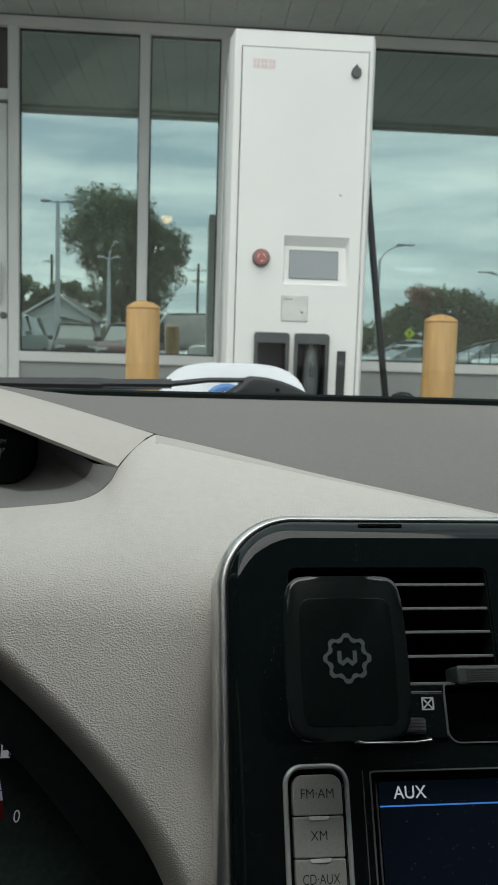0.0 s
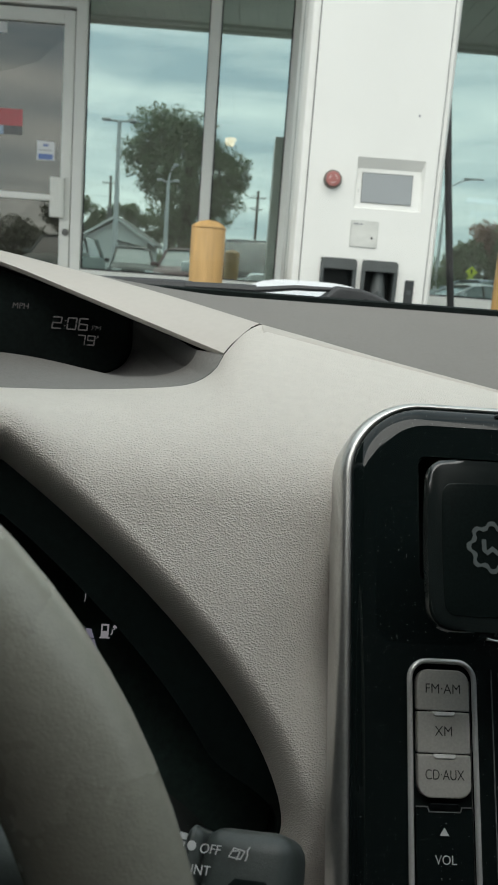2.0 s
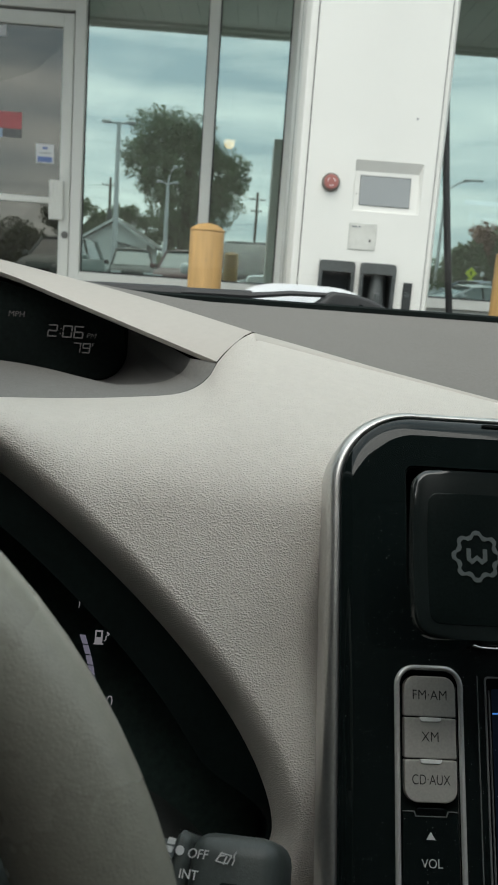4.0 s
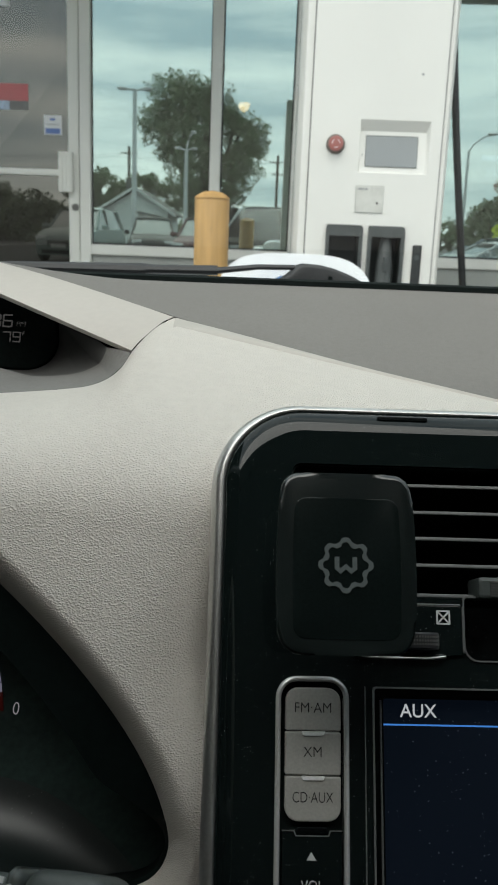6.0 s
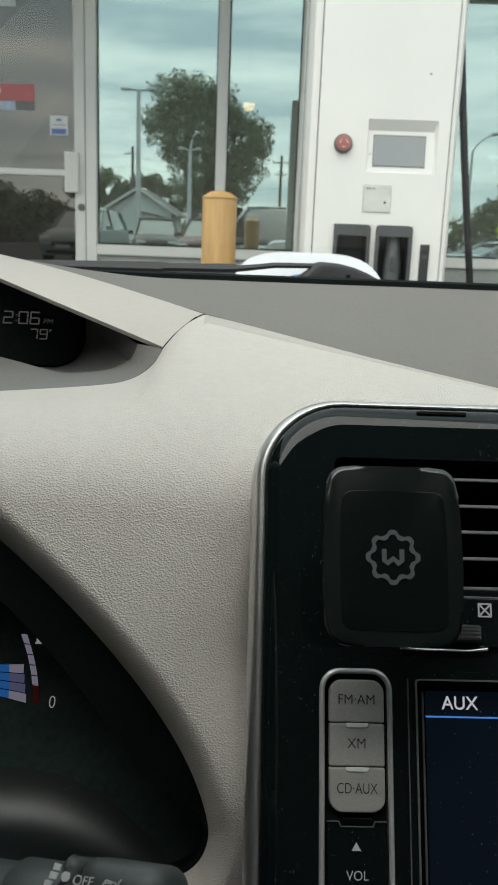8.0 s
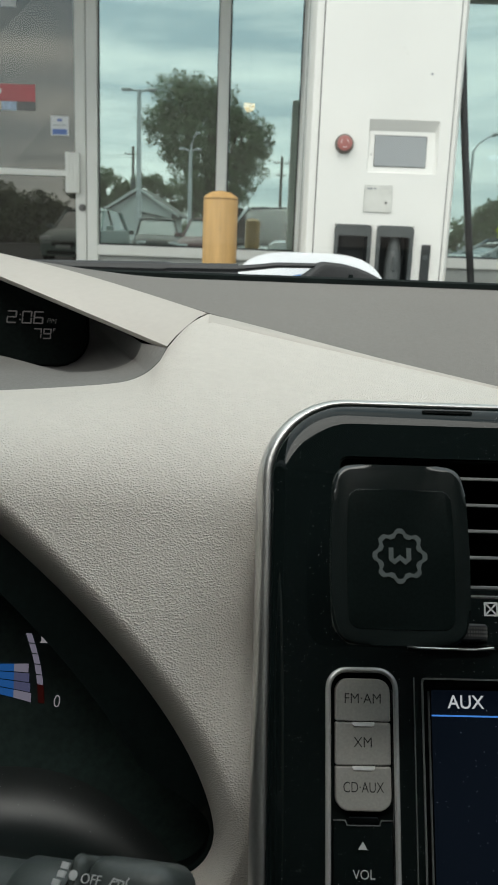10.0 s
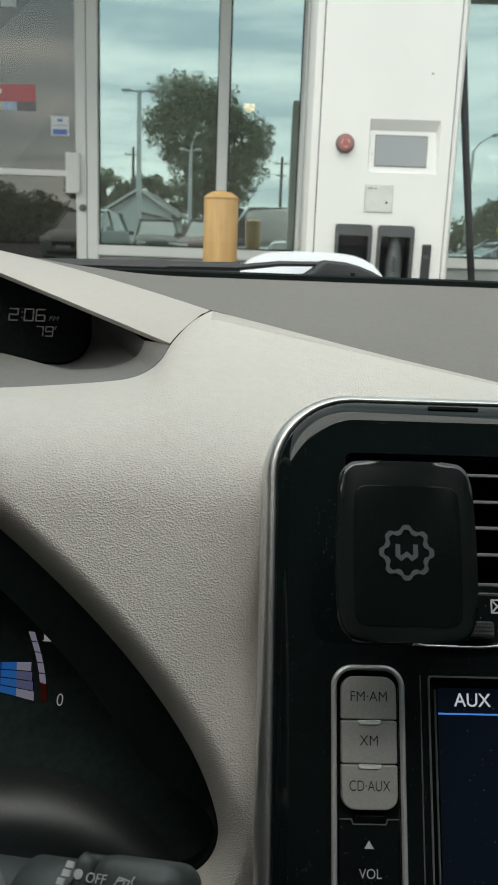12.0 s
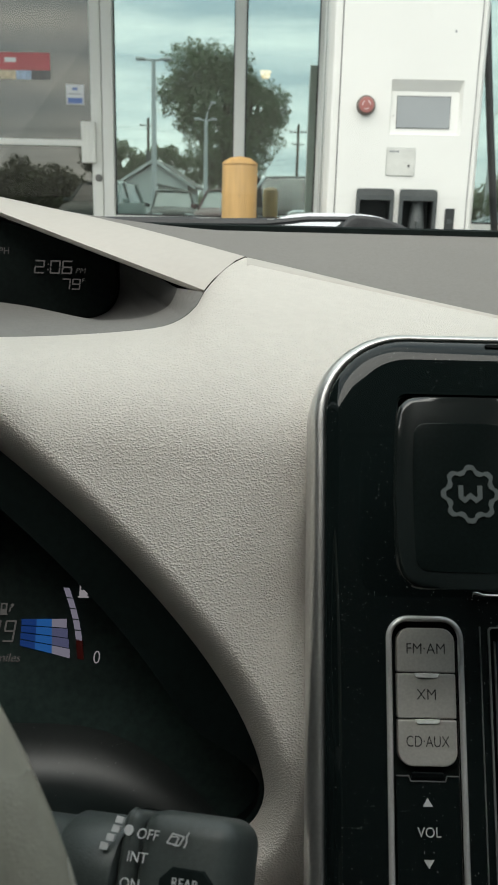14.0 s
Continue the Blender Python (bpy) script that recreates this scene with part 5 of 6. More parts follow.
# below the gauges and down beside the stack
low_rows = []
for k in range(JOIN, len(RIM)):
    u, v = rim_out(k, ROLL)
    low_rows.append([on_stack(u, v + (-0.20 - v) * j / 6, skin_n(u, v + (-0.20 - v) * j / 6)) for j in range(7)])
grid(low_rows, sk)
grid([[on_stack(u0 + (SIDE - u0) * i / 4, v0 + (-0.20 - v0) * j / 6, skin_n(u0 + (SIDE - u0) * i / 4, v0 + (-0.20 - v0) * j / 6)) for j in range(7)] for i in range(5)], sk)
bmesh.ops.remove_doubles(sk, verts=sk.verts, dist=0.0004)
crest = []
for u in [SEAM_T.x + 0.0004 + 0.0136 * j for j in range(31)]:
    e, p = over_top(u)[-1], over_top(u)[-2]
    k = min(0.15 + (u - SEAM_T.x) / 0.04, 1.0)
    crest.append([e + Vector((0, 0.0006, -0.002)), e + Vector((0, 0, 0.0006 * k)), e.lerp(p, 0.5) + Vector((0, 0, 0.0014 * k)), e.lerp(p, 0.92) + Vector((0, 0, 0.0018 * k)), e.lerp(p, 1.0) + Vector((0, 0, 0.0005 * k)), e.lerp(p, 1.06) + Vector((0, 0, -0.001))])
part("crest_band", grid(crest), SMOOTH_BEIGE, dash, "smooth flat band along the crest", 50)
part("dash_skin", sk, LEATHER, dash, "beige grained dashboard skin", 75)

def visor_top(d):
    return SEAM_T + Vector((-d, 0.96 * d, 0.144 * d + 0.004 * math.sin(math.pi * min(d / 0.25, 1))))


# dark soft top between the crest and the windscreen
rows = []
for i in range(41):
    x = -0.85 + 0.047 * i
    if x > SEAM_T.x:
        e = edge_line(x) if x < 0.34 else edge_line(0.34) + Vector((x - 0.34, 0, 0))
    else:
        k = min(SEAM_T.x - x, 0.26)
        e = visor_top(k)
        e.x = x
    far = Vector((x, 0.528 - 0.10 * (x - MID) ** 2, 0.9955))
    if e.y > far.y - 0.03:
        e.y = far.y - 0.03
    rows.append([e + Vector((0, 0, -0.0025))] + [e.lerp(far, t) + Vector((0, 0, 0.004 * math.sin(math.pi * t))) for t in [j / 10 for j in range(11)]])
part("dash_top", grid(rows), DASH_DARK, dash, "dark grey soft dash top", 60)

# the visor over the small meter: a beige strip with a rounded front edge
top, front = [], []
strip = []
for k in range(15):
    d = 0.022 * k
    a = visor_top(d)
    f = SEAM_B + Vector((-d, 0.70 * min(d, 0.16), 0.275 * d))
    m = a.lerp(f, 0.5) + Vector((0, -0.002, 0.0035))
    strip.append([a + Vector((-0.0006, 0, -0.003)), a + Vector((-0.0006, 0, 0.0005)), a.lerp(m, 0.5) + Vector((0, 0, 0.0014)), m, m.lerp(f, 0.6) + Vector((0, 0, 0.0012)), f + Vector((0, 0, 0.0006)), f + Vector((0, 0.0012, -0.0016)), f + Vector((0, 0.005, -0.003))])
vz = grid(strip)
moved(vz, Matrix.Translation((-0.0005, 0, 0)))
part("visor", vz, SMOOTH_BEIGE, dash, "smooth beige visor over the small meter", 60)
part("visor_lining", grid([[SEAM_T + Vector((0.012, 0.004, -0.006)), SEAM_T + Vector((0.0, 0.03, -0.004)), SEAM_T + Vector((-0.03, 0.09, -0.004))], [SEAM_B + Vector((0.004, 0.004, -0.004)), SEAM_B + Vector((-0.005, 0.04, -0.002)), SEAM_T + Vector((-0.05, 0.09, -0.002))]] + [[r[-1] + Vector((-0.0014, 0, 0)), r[-1] + Vector((0.0, 0.05, -0.001)), Vector((r[-1].x, max(0.352, r[-1].y + 0.06), r[-1].z + 0.004))] for r in strip]), MATT_BLACK, dash)
# dark joint under the seam
corner = [BEND - 0.012 + 0.0455 * j / 40 for j in range(41)]
part("seam", grid([[edge_line(min(u, SEAM_B.x)) + Vector((dx, dy, dz)) for u in corner] for dx, dy, dz in ((0.0002, -0.0002, 0.0001), (-0.0010, 0.0010, -0.0002), (-0.0016, 0.0014, -0.0016))]), JOINT, dash, "dark seam round the ledge")
part("seam", grid([[edge_line(SEAM_B.x + 0.026 * j / 12) + Vector((dx, 0.001, dz)) for j in range(13)] for dx, dz in ((-0.008, -0.005), (-0.004, -0.003), (0.003, -0.0014))]), JOINT, dash, "dark seam in the dash")

# ---- the small meter under the visor ----
meter = thing("clock_display", CAR, "recessed black clock and temperature display", "display")
FACE = 0.345
ends = [-0.42 + 0.012 * k for k in range(23)] + [-0.149 + 0.001 * k for k in range(53)] + [SEAM_B.x]
outer = [edge_line(u) + Vector((-0.001, 0, -0.0006)) for u in ends]
inner, well = [], []
for p in outer:
    turn = min(max((p.x + 0.1075) / 0.0115, 0.0), 1.0)
    deep = (0.049 + 0.13 * (max(-0.15 - p.x, 0.0) / 0.06) ** 1.25) * (1 - 0.72 * turn)
    far = FACE - 0.004 - p.y
    deep = far * math.tanh(deep / far)
    inner.append(p + Vector((-0.0045 - 0.22 * deep - 0.010 * turn, deep, max(0.9448 - p.z, 0.0) * min(deep / 0.13, 1.0) + 0.0004)))
    w = min(max((p.x + 0.185) / 0.088, 0.0), 1.0)
    a = math.pi / 2 * (min(w / 0.75, 1.0) - 1)
    well.append(Vector((min(inner[-1].x, -0.1930) if w == 0 else -0.1930 + 0.0262 * math.cos(a), FACE + 0.001, 0.958 + 0.0262 * math.sin(a) + 0.03 * max(w - 0.75, 0.0) / 0.25)))
part("ledge", grid([outer, [a.lerp(b, 0.5) + Vector((0, 0, 0.0004)) for a, b in zip(outer, inner)], inner]), LEDGE_GREY, meter, "grey dusty ledge below the display", 80)
dips = []
for t in [k / 10 for k in range(11)]:
    dips.append([(1 - t) ** 2 * a + 2 * t * (1 - t) * (a.lerp(b, 0.35) + Vector((0, 0, -0.004))) + t * t * b for a, b in zip(inner, well)])
part("recess", grid(dips), DARK_GREY, meter, "dark grey recess round the display", 80)
part("recess_back", box((-0.46, 0.351, 0.90), (-0.08, 0.354, 0.984)), MATT_BLACK, meter)
corner = [(-0.1930 + 0.0242 * math.cos(t), 0.958 + 0.0242 * math.sin(t)) for t in [-math.pi / 2 + math.pi / 2 * k / 10 for k in range(11)]]
part("display_face", moved(slab([(-0.40, 0.9338)] + corner + [(-0.172, 0.985), (-0.275, 1.008), (-0.40, 1.02)], -0.004, 0.0), Matrix.Translation((0, FACE, 0)) @ UPRIGHT), MATT_BLACK, meter)
UP_FACE = Matrix.Translation((0, FACE - 0.0012, 0)) @ UPRIGHT
for ch, x in (("2", -0.2312), ("0", -0.2194), ("6", -0.2104)):
    part("clock_digit", moved(segment_digit(ch, x, 0.9655, 0.0078, 0.0100, 0.0011, 0), UP_FACE), GLOW_DIM, meter)
bm = disc(-0.2205, 0.9685, 0, 0.0003, 0.0006, None, 6)
part("clock_colon", moved(disc(-0.2200, 0.9725, 0, 0.0003, 0.0006, bm, 6), UP_FACE), GLOW_DIM, meter)
for ch, x in (("7", -0.2108), ("9", -0.2032)):
    part("temperature_digit", moved(segment_digit(ch, x, 0.9540, 0.0064, 0.0082, 0.0009, 0), UP_FACE), GLOW_DIM, meter)
part("clock_word", moved(writing("PM", 0.0058, -0.1962, 0.9680, 0, None, 0.0001, "CENTER", 0.25, 1.05, -0.00012), UP_FACE), GLOW_DIM, meter)
part("temperature_unit", moved(writing("F", 0.0042, -0.1945, 0.9608, 0, None, 0.0001, "CENTER", 0.2), UP_FACE), GLOW_DIM, meter)
part("speed_word", moved(writing("MPH", 0.0066, -0.2555, 0.9815, 0, None, 0.0001, "CENTER", 0.1), UP_FACE), GLOW_DIM, meter)

# ---- gauges ----
gauges = thing("instrument_cluster", STACK, "black instrument cluster with blue charge bars", "instrument cluster")
BACKN = -0.121


def flange(t):
    """How far the black inner bezel reaches in from the lip."""
    k = min(max(t / 0.5, 0.0), 1.0)
    return 0.002 + (0.0219 - 0.003 * min(max(t - 0.6, 0.0), 1.0)) * k * k * (3 - 2 * k)


rows = []
for inward, sunk in ((0.0, 0.0), (1.0, 0.004), (1.0, 0.0055), (0.0, 0.009), (0.0, 1.0)):
    row = []
    for k, t in enumerate(LIPS):
        u, v = rim_out(k, -flange(t) * inward)
        n = skin_n(*rim_out(k, ROLL)) - 1.6 * ROLL + 0.0005
        row.append((u, v, n - sunk if sunk < 1.0 else BACKN))
    rows.append(row)
part("shroud", grid(rows), BEZEL_BLACK, gauges, "black gauge shroud with a broad inner bezel", 40)
scoop = []
for k in range(29):
    u = -0.42 + 0.0133 * k
    sink = 6.0 * max(u + 0.165, 0.0) ** 2
    scoop.append([(u, -0.12, -0.050)] + [(u, -0.068 - sink + 0.040 * (1 - math.cos(math.pi / 2 * q)) ** 1.6, -0.056 - 0.064 * math.sin(math.pi / 2 * q)) for q in [j / 12 for j in range(13)]])
part("shroud_floor", grid(scoop), SCOOP_GREY, gauges, "satin dark grey floor of the gauge opening", 80)
part("gauge_face", box((-0.60, -0.10, BACKN - 0.004), (-0.03, 0.125, BACKN)), GAUGE_BLACK, gauges)
G = BACKN + 0.0006
for k in range(4):
    # each bar fans out a little towards its pale end
    edge = [(-0.1905, 0.0), (-0.1822, 0.30), (-0.1738 + 0.0003 * k, 0.62), (-0.1657 + 0.0009 * k, 1.0)]
    upper = [(u, 0.0266 + 0.0006 * q - (0.0037 + 0.0017 * q) * k) for u, q in edge]
    lower = [(u + 0.0002, 0.0266 + 0.0006 * q - (0.0037 + 0.0017 * q) * (k + 1) + 0.0005) for u, q in edge]
    for j, (mat, label) in enumerate(((GLOW_NAVY, "deep blue charge bar"), (GLOW_BLUE, "blue charge bar"), (GLOW_SLATE if k in (1, 2) else GLOW_LILAC, "pale lilac charge bar"))):
        part("charge_bar", slab([upper[j], upper[j + 1], lower[j + 1], lower[j]], G, G + 0.0004), mat, gauges, label)


def band(t):
    """The left edge of the curved level band; t runs from its top to its foot."""
    return -0.1688 + 0.0080 * t + 0.0016 * math.sin(math.pi * t * 0.8), 0.0445 - 0.0290 * t


for k in range(5):
    (u, v), (p, q) = band(k / 5 + 0.012), band((k + 1) / 5 - 0.012)
    part("level_segment", slab([(u, v), (p, q), (p + 0.0034, q - 0.0004), (u + 0.0034, v - 0.0002)], G, G + 0.0004), GLOW_LILAC, gauges)
part("level_segment", slab([(-0.1600, 0.0165), (-0.1585, 0.0060), (-0.1550, 0.0055), (-0.1565, 0.0160)], G, G + 0.0004), GLOW_RED, gauges, "dim red segment")
part("gauge_number", writing("0", 0.0098, -0.1482, 0.0066, G, None, 0.0002, "CENTER", 0.05, 0.85, -0.00012), GLOW_MARK, gauges)
part("gauge_word", writing("miles", 0.0064, -0.1965, 0.0056, G, None, 0.0002, "CENTER", 0.2), GLOW_DIM, gauges)
for u, v, q, m in ((-0.1596, 0.0388, 1.25, GLOW_MARK), (-0.2025, 0.0285, 1.0, GLOW_DIM)):
    bm = ring([(u, v + 0.0006), (u + 0.0036 * q, v + 0.0006), (u + 0.0036 * q, v + 0.0066 * q), (u, v + 0.0066 * q)],
              [(u + 0.0008, v + 0.0034 * q), (u + 0.0028 * q, v + 0.0034 * q), (u + 0.0028 * q, v + 0.0058 * q), (u + 0.0008, v + 0.0058 * q)], G, G + 0.0004)
    slab([(u - 0.0006 * q, v), (u + 0.0042 * q, v), (u + 0.0042 * q, v + 0.0007), (u - 0.0006 * q, v + 0.0007)], G, G + 0.0004, 0, bm)
    hose = [(0.0036, 0.0022), (0.0046, 0.0018), (0.0052, 0.0024), (0.0052, 0.0040), (0.0062, 0.0044), (0.0062, 0.0062)]
    for (ax, ay), (bx, by) in zip(hose, hose[1:]):
        slab([(u + ax * q - 0.0003, v + ay * q - 0.0002), (u + ax * q + 0.0003, v + ay * q - 0.0002), (u + bx * q + 0.0003, v + by * q + 0.0002), (u + bx * q - 0.0003, v + by * q + 0.0002)], G, G + 0.0004, 0, bm)
    slab(rounded(u + 0.0054 * q, v + 0.0048 * q, u + 0.0072 * q, v + 0.0060 * q, 0.0002, 2), G, G + 0.0004, 0, bm)
    part("pump_mark", bm, m, gauges)
part("gauge_number", writing("1", 0.0074, -0.1706, 0.0615, G, None, 0.0002, "CENTER", 0.05, 1.0, -0.0002), GLOW_MARK, gauges)
for u in (-0.2005, -0.2090):
    part("range_digit", segment_digit("9", u, 0.0140, 0.0062, 0.0118, 0.0010, G), GLOW_DIM, gauges)


# ---- centre stack ----
stack = thing("centre_stack", STACK, "glossy black centre stack with silver border", "control panel")
plate = bmesh.new()
levels = [[plate.verts.new((x, y, z)) for x, y in rounded(-0.0349 + q, -0.21 + q, 0.2649 - q, 0.1527 - q, 0.0368 - q, 16)] for q, z in ((0.0, -0.045), (0.0, -0.0100), (0.0001, -0.0052), (0.0010, -0.0040), (0.0022, -0.0029), (0.0036, -0.0019), (0.0050, -0.0012), (0.0066, -0.0006), (0.0084, -0.0002), (0.0104, 0.0))]
for a, b in zip(levels, levels[1:]):
    for k in range(len(a)):
        plate.faces.new((a[k], a[(k + 1) % len(a)], b[(k + 1) % len(a)], b[k]))
plate.faces.new(levels[0])
plate.faces.new(levels[-1])
cutters = [slab(rounded(-0.004, 0.0660, 0.1035, 0.1265, 0.004, 4), -0.040, 0.02), slab(rounded(-0.0079, -0.25, 0.0191, 0.0290, 0.007, 6), -0.0035, 0.02),
           slab(rounded(0.0325, -0.25, 0.1975, 0.0268, 0.0015, 4), -0.0112, 0.02), slab(rounded(0.0735, 0.0395, 0.150, 0.0668, (0.006, 0.002, 0.002, 0.002), 5), -0.030, 0.02)]
pl = cut(plate, cutters, PIANO, "fascia", stack, "dusty piano-black fascia", 30)
bd = [[(x, y, z) for x, y in rounded(-0.0412 + 0.0064 * f, -0.2147 + 0.0064 * f, 0.2712 - 0.0064 * f, 0.1572 - 0.0046 * f, 0.0417 - 0.0050 * f, 16)]
      for f, z in ((0.0, -0.030), (0.0, -0.0125), (0.06, -0.0100), (0.18, -0.0079), (0.34, -0.0063), (0.50, -0.0053), (0.66, -0.0048), (0.80, -0.0047), (0.92, -0.0051), (1.0, -0.0062), (1.0, -0.014))]
part("border", grid([r + r[:1] for r in bd]), SILVER, stack, "bright silver border", 60)
# thin black slab drawn in place of a dark reflection on the bevel
part("dark_reflection", slab(rounded(0.036, 0.1486, 0.060, 0.1506, 0.0009, 4), -0.005, -0.0010, 0.0004), BLACK, stack)

vb = box((-0.0035, 0.0665, -0.0398), (0.103, 0.126, -0.0385))
ring(rounded(-0.0038, 0.0662, 0.1033, 0.1263, 0.0038, 4), rounded(-0.0032, 0.0668, 0.1027, 0.1257, 0.0034, 4), -0.0395, -0.0012, vb)
vent = part("air_vent", vb, MATT_BLACK, stack, "black slatted air vent")
SLAT = material("satin_grey_edge", (0.16, 0.165, 0.165), 0.3, grain=(60, 0.1, 500, 0.1))
for v in (0.1179, 0.1054, 0.0933, 0.0811, 0.0676):
    bm = box((0.0080, -0.0006, -0.026), (0.1028, 0.0006, -0.0012))
    for f in bm.faces:
        f.material_index = 0
    n0 = len(bm.faces)
    box((0.0080, -0.0008, -0.0012), (0.1028, 0.0008, 0.0), 0.0004, bm)
    for k, f in enumerate(bm.faces):
        f.material_index = int(k >= n0)
    part("slat", moved(bm, Matrix.Translation((0, v, -0.0025)) @ Matrix.Rotation(radians(-6), 4, "X")), [MATT_BLACK, SLAT], vent)
tab = part("vent_tab", box((0.0788, 0.0662, -0.012), (0.1025, 0.0756, 0.0065), 0.0016), STALK_GREY, vent, "black vent adjusting tab")
for k in range(6):
    part("rib", box((0.084, 0.0672 + 0.0012 * k, 0.006), (0.0985, 0.0678 + 0.0012 * k, 0.0072)), DARK_GREY, tab)
hs = part("vent_control", slab(rounded(0.030, 0.0412, 0.0722, 0.0634, (0.001, 0.001, 0.002, 0.001), 4), -0.001, 0.0026, 0.0009), PIANO, stack, "black vent control block")
# paler grey strips paint the highlight on the block's top and right edges
part("control_glint", box((0.0315, 0.0629, 0.0022), (0.0712, 0.0636, 0.0031), 0.0003), SLAT, hs)
part("control_glint", box((0.0718, 0.0425, 0.0016), (0.0724, 0.0625, 0.0029), 0.0002), SLAT, hs)
mk = ring(rounded(0.0603, 0.0546, 0.0665, 0.0608, 0.0003, 1), rounded(0.0610, 0.0553, 0.0658, 0.0601, 0.0002, 1), 0.0026, 0.0029)
for s in (1, -1):
    slab([(0.0634 + s * x, 0.0577 + y) for x, y in ((-0.0026, -0.0021), (-0.0021, -0.0026), (0.0026, 0.0021), (0.0021, 0.0026))], 0.0026, 0.0029, 0, mk)
part("closed_vent_mark", mk, INK_WHITE, hs, "white crossed-box mark")
wheel_rows = turned([(0.0001, 0.0437), (0.0078, 0.0437), (0.0085, 0.0445), (0.0085, 0.0502), (0.0078, 0.0510), (0.0001, 0.0510)], n=32)
part("thumb_wheel", moved(wheel_rows, Matrix.Translation((0.0532, 0, 0.0)) @ Matrix(((1, 0, 0, 0), (0, 0, 1, 0), (0, -1, 0, 0), (0, 0, 0, 1)))), WIPER, hs, "ribbed thumb wheel", 40)
rb = None
for a in range(-60, 61, 8):
    for j in range(3):
        t = radians(a)
        x, z = 0.0532 + 0.0086 * math.sin(t), 0.0086 * math.cos(t)
        rb = box((x - 0.0002, 0.0455 + 0.0016 * j, z - 0.0003), (x + 0.0002, 0.0464 + 0.0016 * j, z + 0.0004), 0, rb)
part("wheel_ribs", rb, MID_GREY, hs)
part("lower_lip", slab([(0.0245, 0.0402), (0.030, 0.0396), (0.055, 0.0394), (0.0642, 0.0402), (0.0636, 0.0414), (0.055, 0.0404), (0.030, 0.0406), (0.0262, 0.0416)], 0.0, 0.0042, 0.0004), CHROME, hs, "bright lip under the vent control")
part("cup_edge", ring(rounded(0.0729, 0.0388, 0.1506, 0.0674, (0.0066, 0.002, 0.002, 0.002), 5), rounded(0.0735, 0.0395, 0.150, 0.0668, (0.006, 0.002, 0.002, 0.002), 5), 0.0, 0.0009), SLAT, stack)

# the key column
kr = [[(x, y, z) for x, y in rounded(-0.0103 + q * 0.9, -0.21 + q, 0.0215 - q * 0.9, 0.0314 - q * 0.9, 0.0092 - q * 0.9, 8)] for q, z in ((0.0, -0.001), (0.0, 0.0007), (0.0004, 0.0017), (0.0012, 0.0022), (0.0020, 0.0020), (0.0026, 0.0010), (0.0027, -0.003))]
keys = part("key_ring", grid([r + r[:1] for r in kr]), KEY_SILVER, stack, "silver ring round the audio keys", 60)
part("key_bed", slab(rounded(-0.0078, -0.2075, 0.0190, 0.0289, 0.0069, 6), -0.0036, -0.0030), MATT_BLACK, keys)


def audio_key(v0, v1, radii, text, bright):
    k = part("audio_key", slab(rounded(-0.0060, v0, 0.0178, v1, radii, 6), -0.0032, 0.0012, 0.0006, None, 2), BUTTON, stack, "warm grey audio key marked " + text)
    part("key_lettering", writing(text, 0.0061, 0.0058, (v0 + v1) / 2 + 0.0004, 0.00125, None, 0.00008, "CENTER", 0, 0.76 if len(text) > 5 else 0.92, -0.00005), INK_BLACK, k)
    if bright:
        part("key_tab", slab(rounded(0.0010, v1 - 0.0016, 0.0108, v1 + 0.0002, (0.0012, 0.0012, 0.0001, 0.0001), 4), 0.0010, 0.0018, 0.0003), BUTTON_TAB, k, "bright raised tab")
    return k


audio_key(0.0088, 0.0265, (0.0008, 0.0008, 0.0056, 0.0056), "FM·AM", False)
audio_key(-0.0091, 0.0083, 0.0008, "XM", True)
audio_key(-0.0274, -0.0096, (0.0056, 0.0056, 0.0008, 0.0008), "CD·AUX", True)
vol = part("volume_key", slab(rounded(-0.0070, -0.12, 0.0182, -0.0313, 0.0006, 3), -0.0032, 0.0004, 0.0004), PIANO, stack, "black volume rocker")
part("key_edge", slab([(-0.0070, -0.0312), (-0.0021, -0.0312), (-0.0013, -0.0332), (0.0127, -0.0332), (0.0135, -0.0312), (0.0182, -0.0312), (0.0182, -0.0308), (0.0132, -0.0308), (0.0124, -0.0328), (-0.0010, -0.0328), (-0.0018, -0.0308), (-0.0070, -0.0308)], 0.0003, 0.0008), SLAT, vol)
part("key_lug", slab(rounded(-0.0008, -0.0322, 0.0122, -0.0296, 0.0008, 3), -0.001, 0.0010, 0.0004), BLACK, vol)
vm = slab([(0.0034, -0.0424), (0.0074, -0.0424), (0.0054, -0.0392)], 0.0004, 0.0007)
slab([(0.0034, -0.0619), (0.0054, -0.0651), (0.0074, -0.0619)], 0.0004, 0.0007, 0, vm)
writing("VOL", 0.0053, 0.0058, -0.0521, 0.0005, vm, 0.0001, "CENTER", 0, 0.93, -0.00004)
part("key_lettering", vm, INK_WHITE, vol)

# the screen
sc = part("display", box((0.0380, -0.12, -0.0112), (0.1960, 0.0225, -0.0104)), SCREEN_BLUE, stack, "dark blue radio display reading AUX")
part("display_frame", ring(rounded(0.0326, -0.21, 0.1974, 0.0267, 0.001, 2), rounded(0.0382, -0.20, 0.1920, 0.0222, 0.001, 2), -0.0115, -0.0085), BLACK, sc)
# thin grey lines stand in for the highlight along the bezel's rim
part("display_glint", ring(rounded(0.0318, -0.21, 0.1982, 0.0275, 0.0018, 3), rounded(0.0326, -0.209, 0.1974, 0.0268, 0.0012, 3), -0.001, 0.0007), SLAT, sc)
part("display_strip", box((0.0365, -0.20, -0.0088), (0.0374, 0.0215, -0.0078), 0.0003), SLAT, sc)
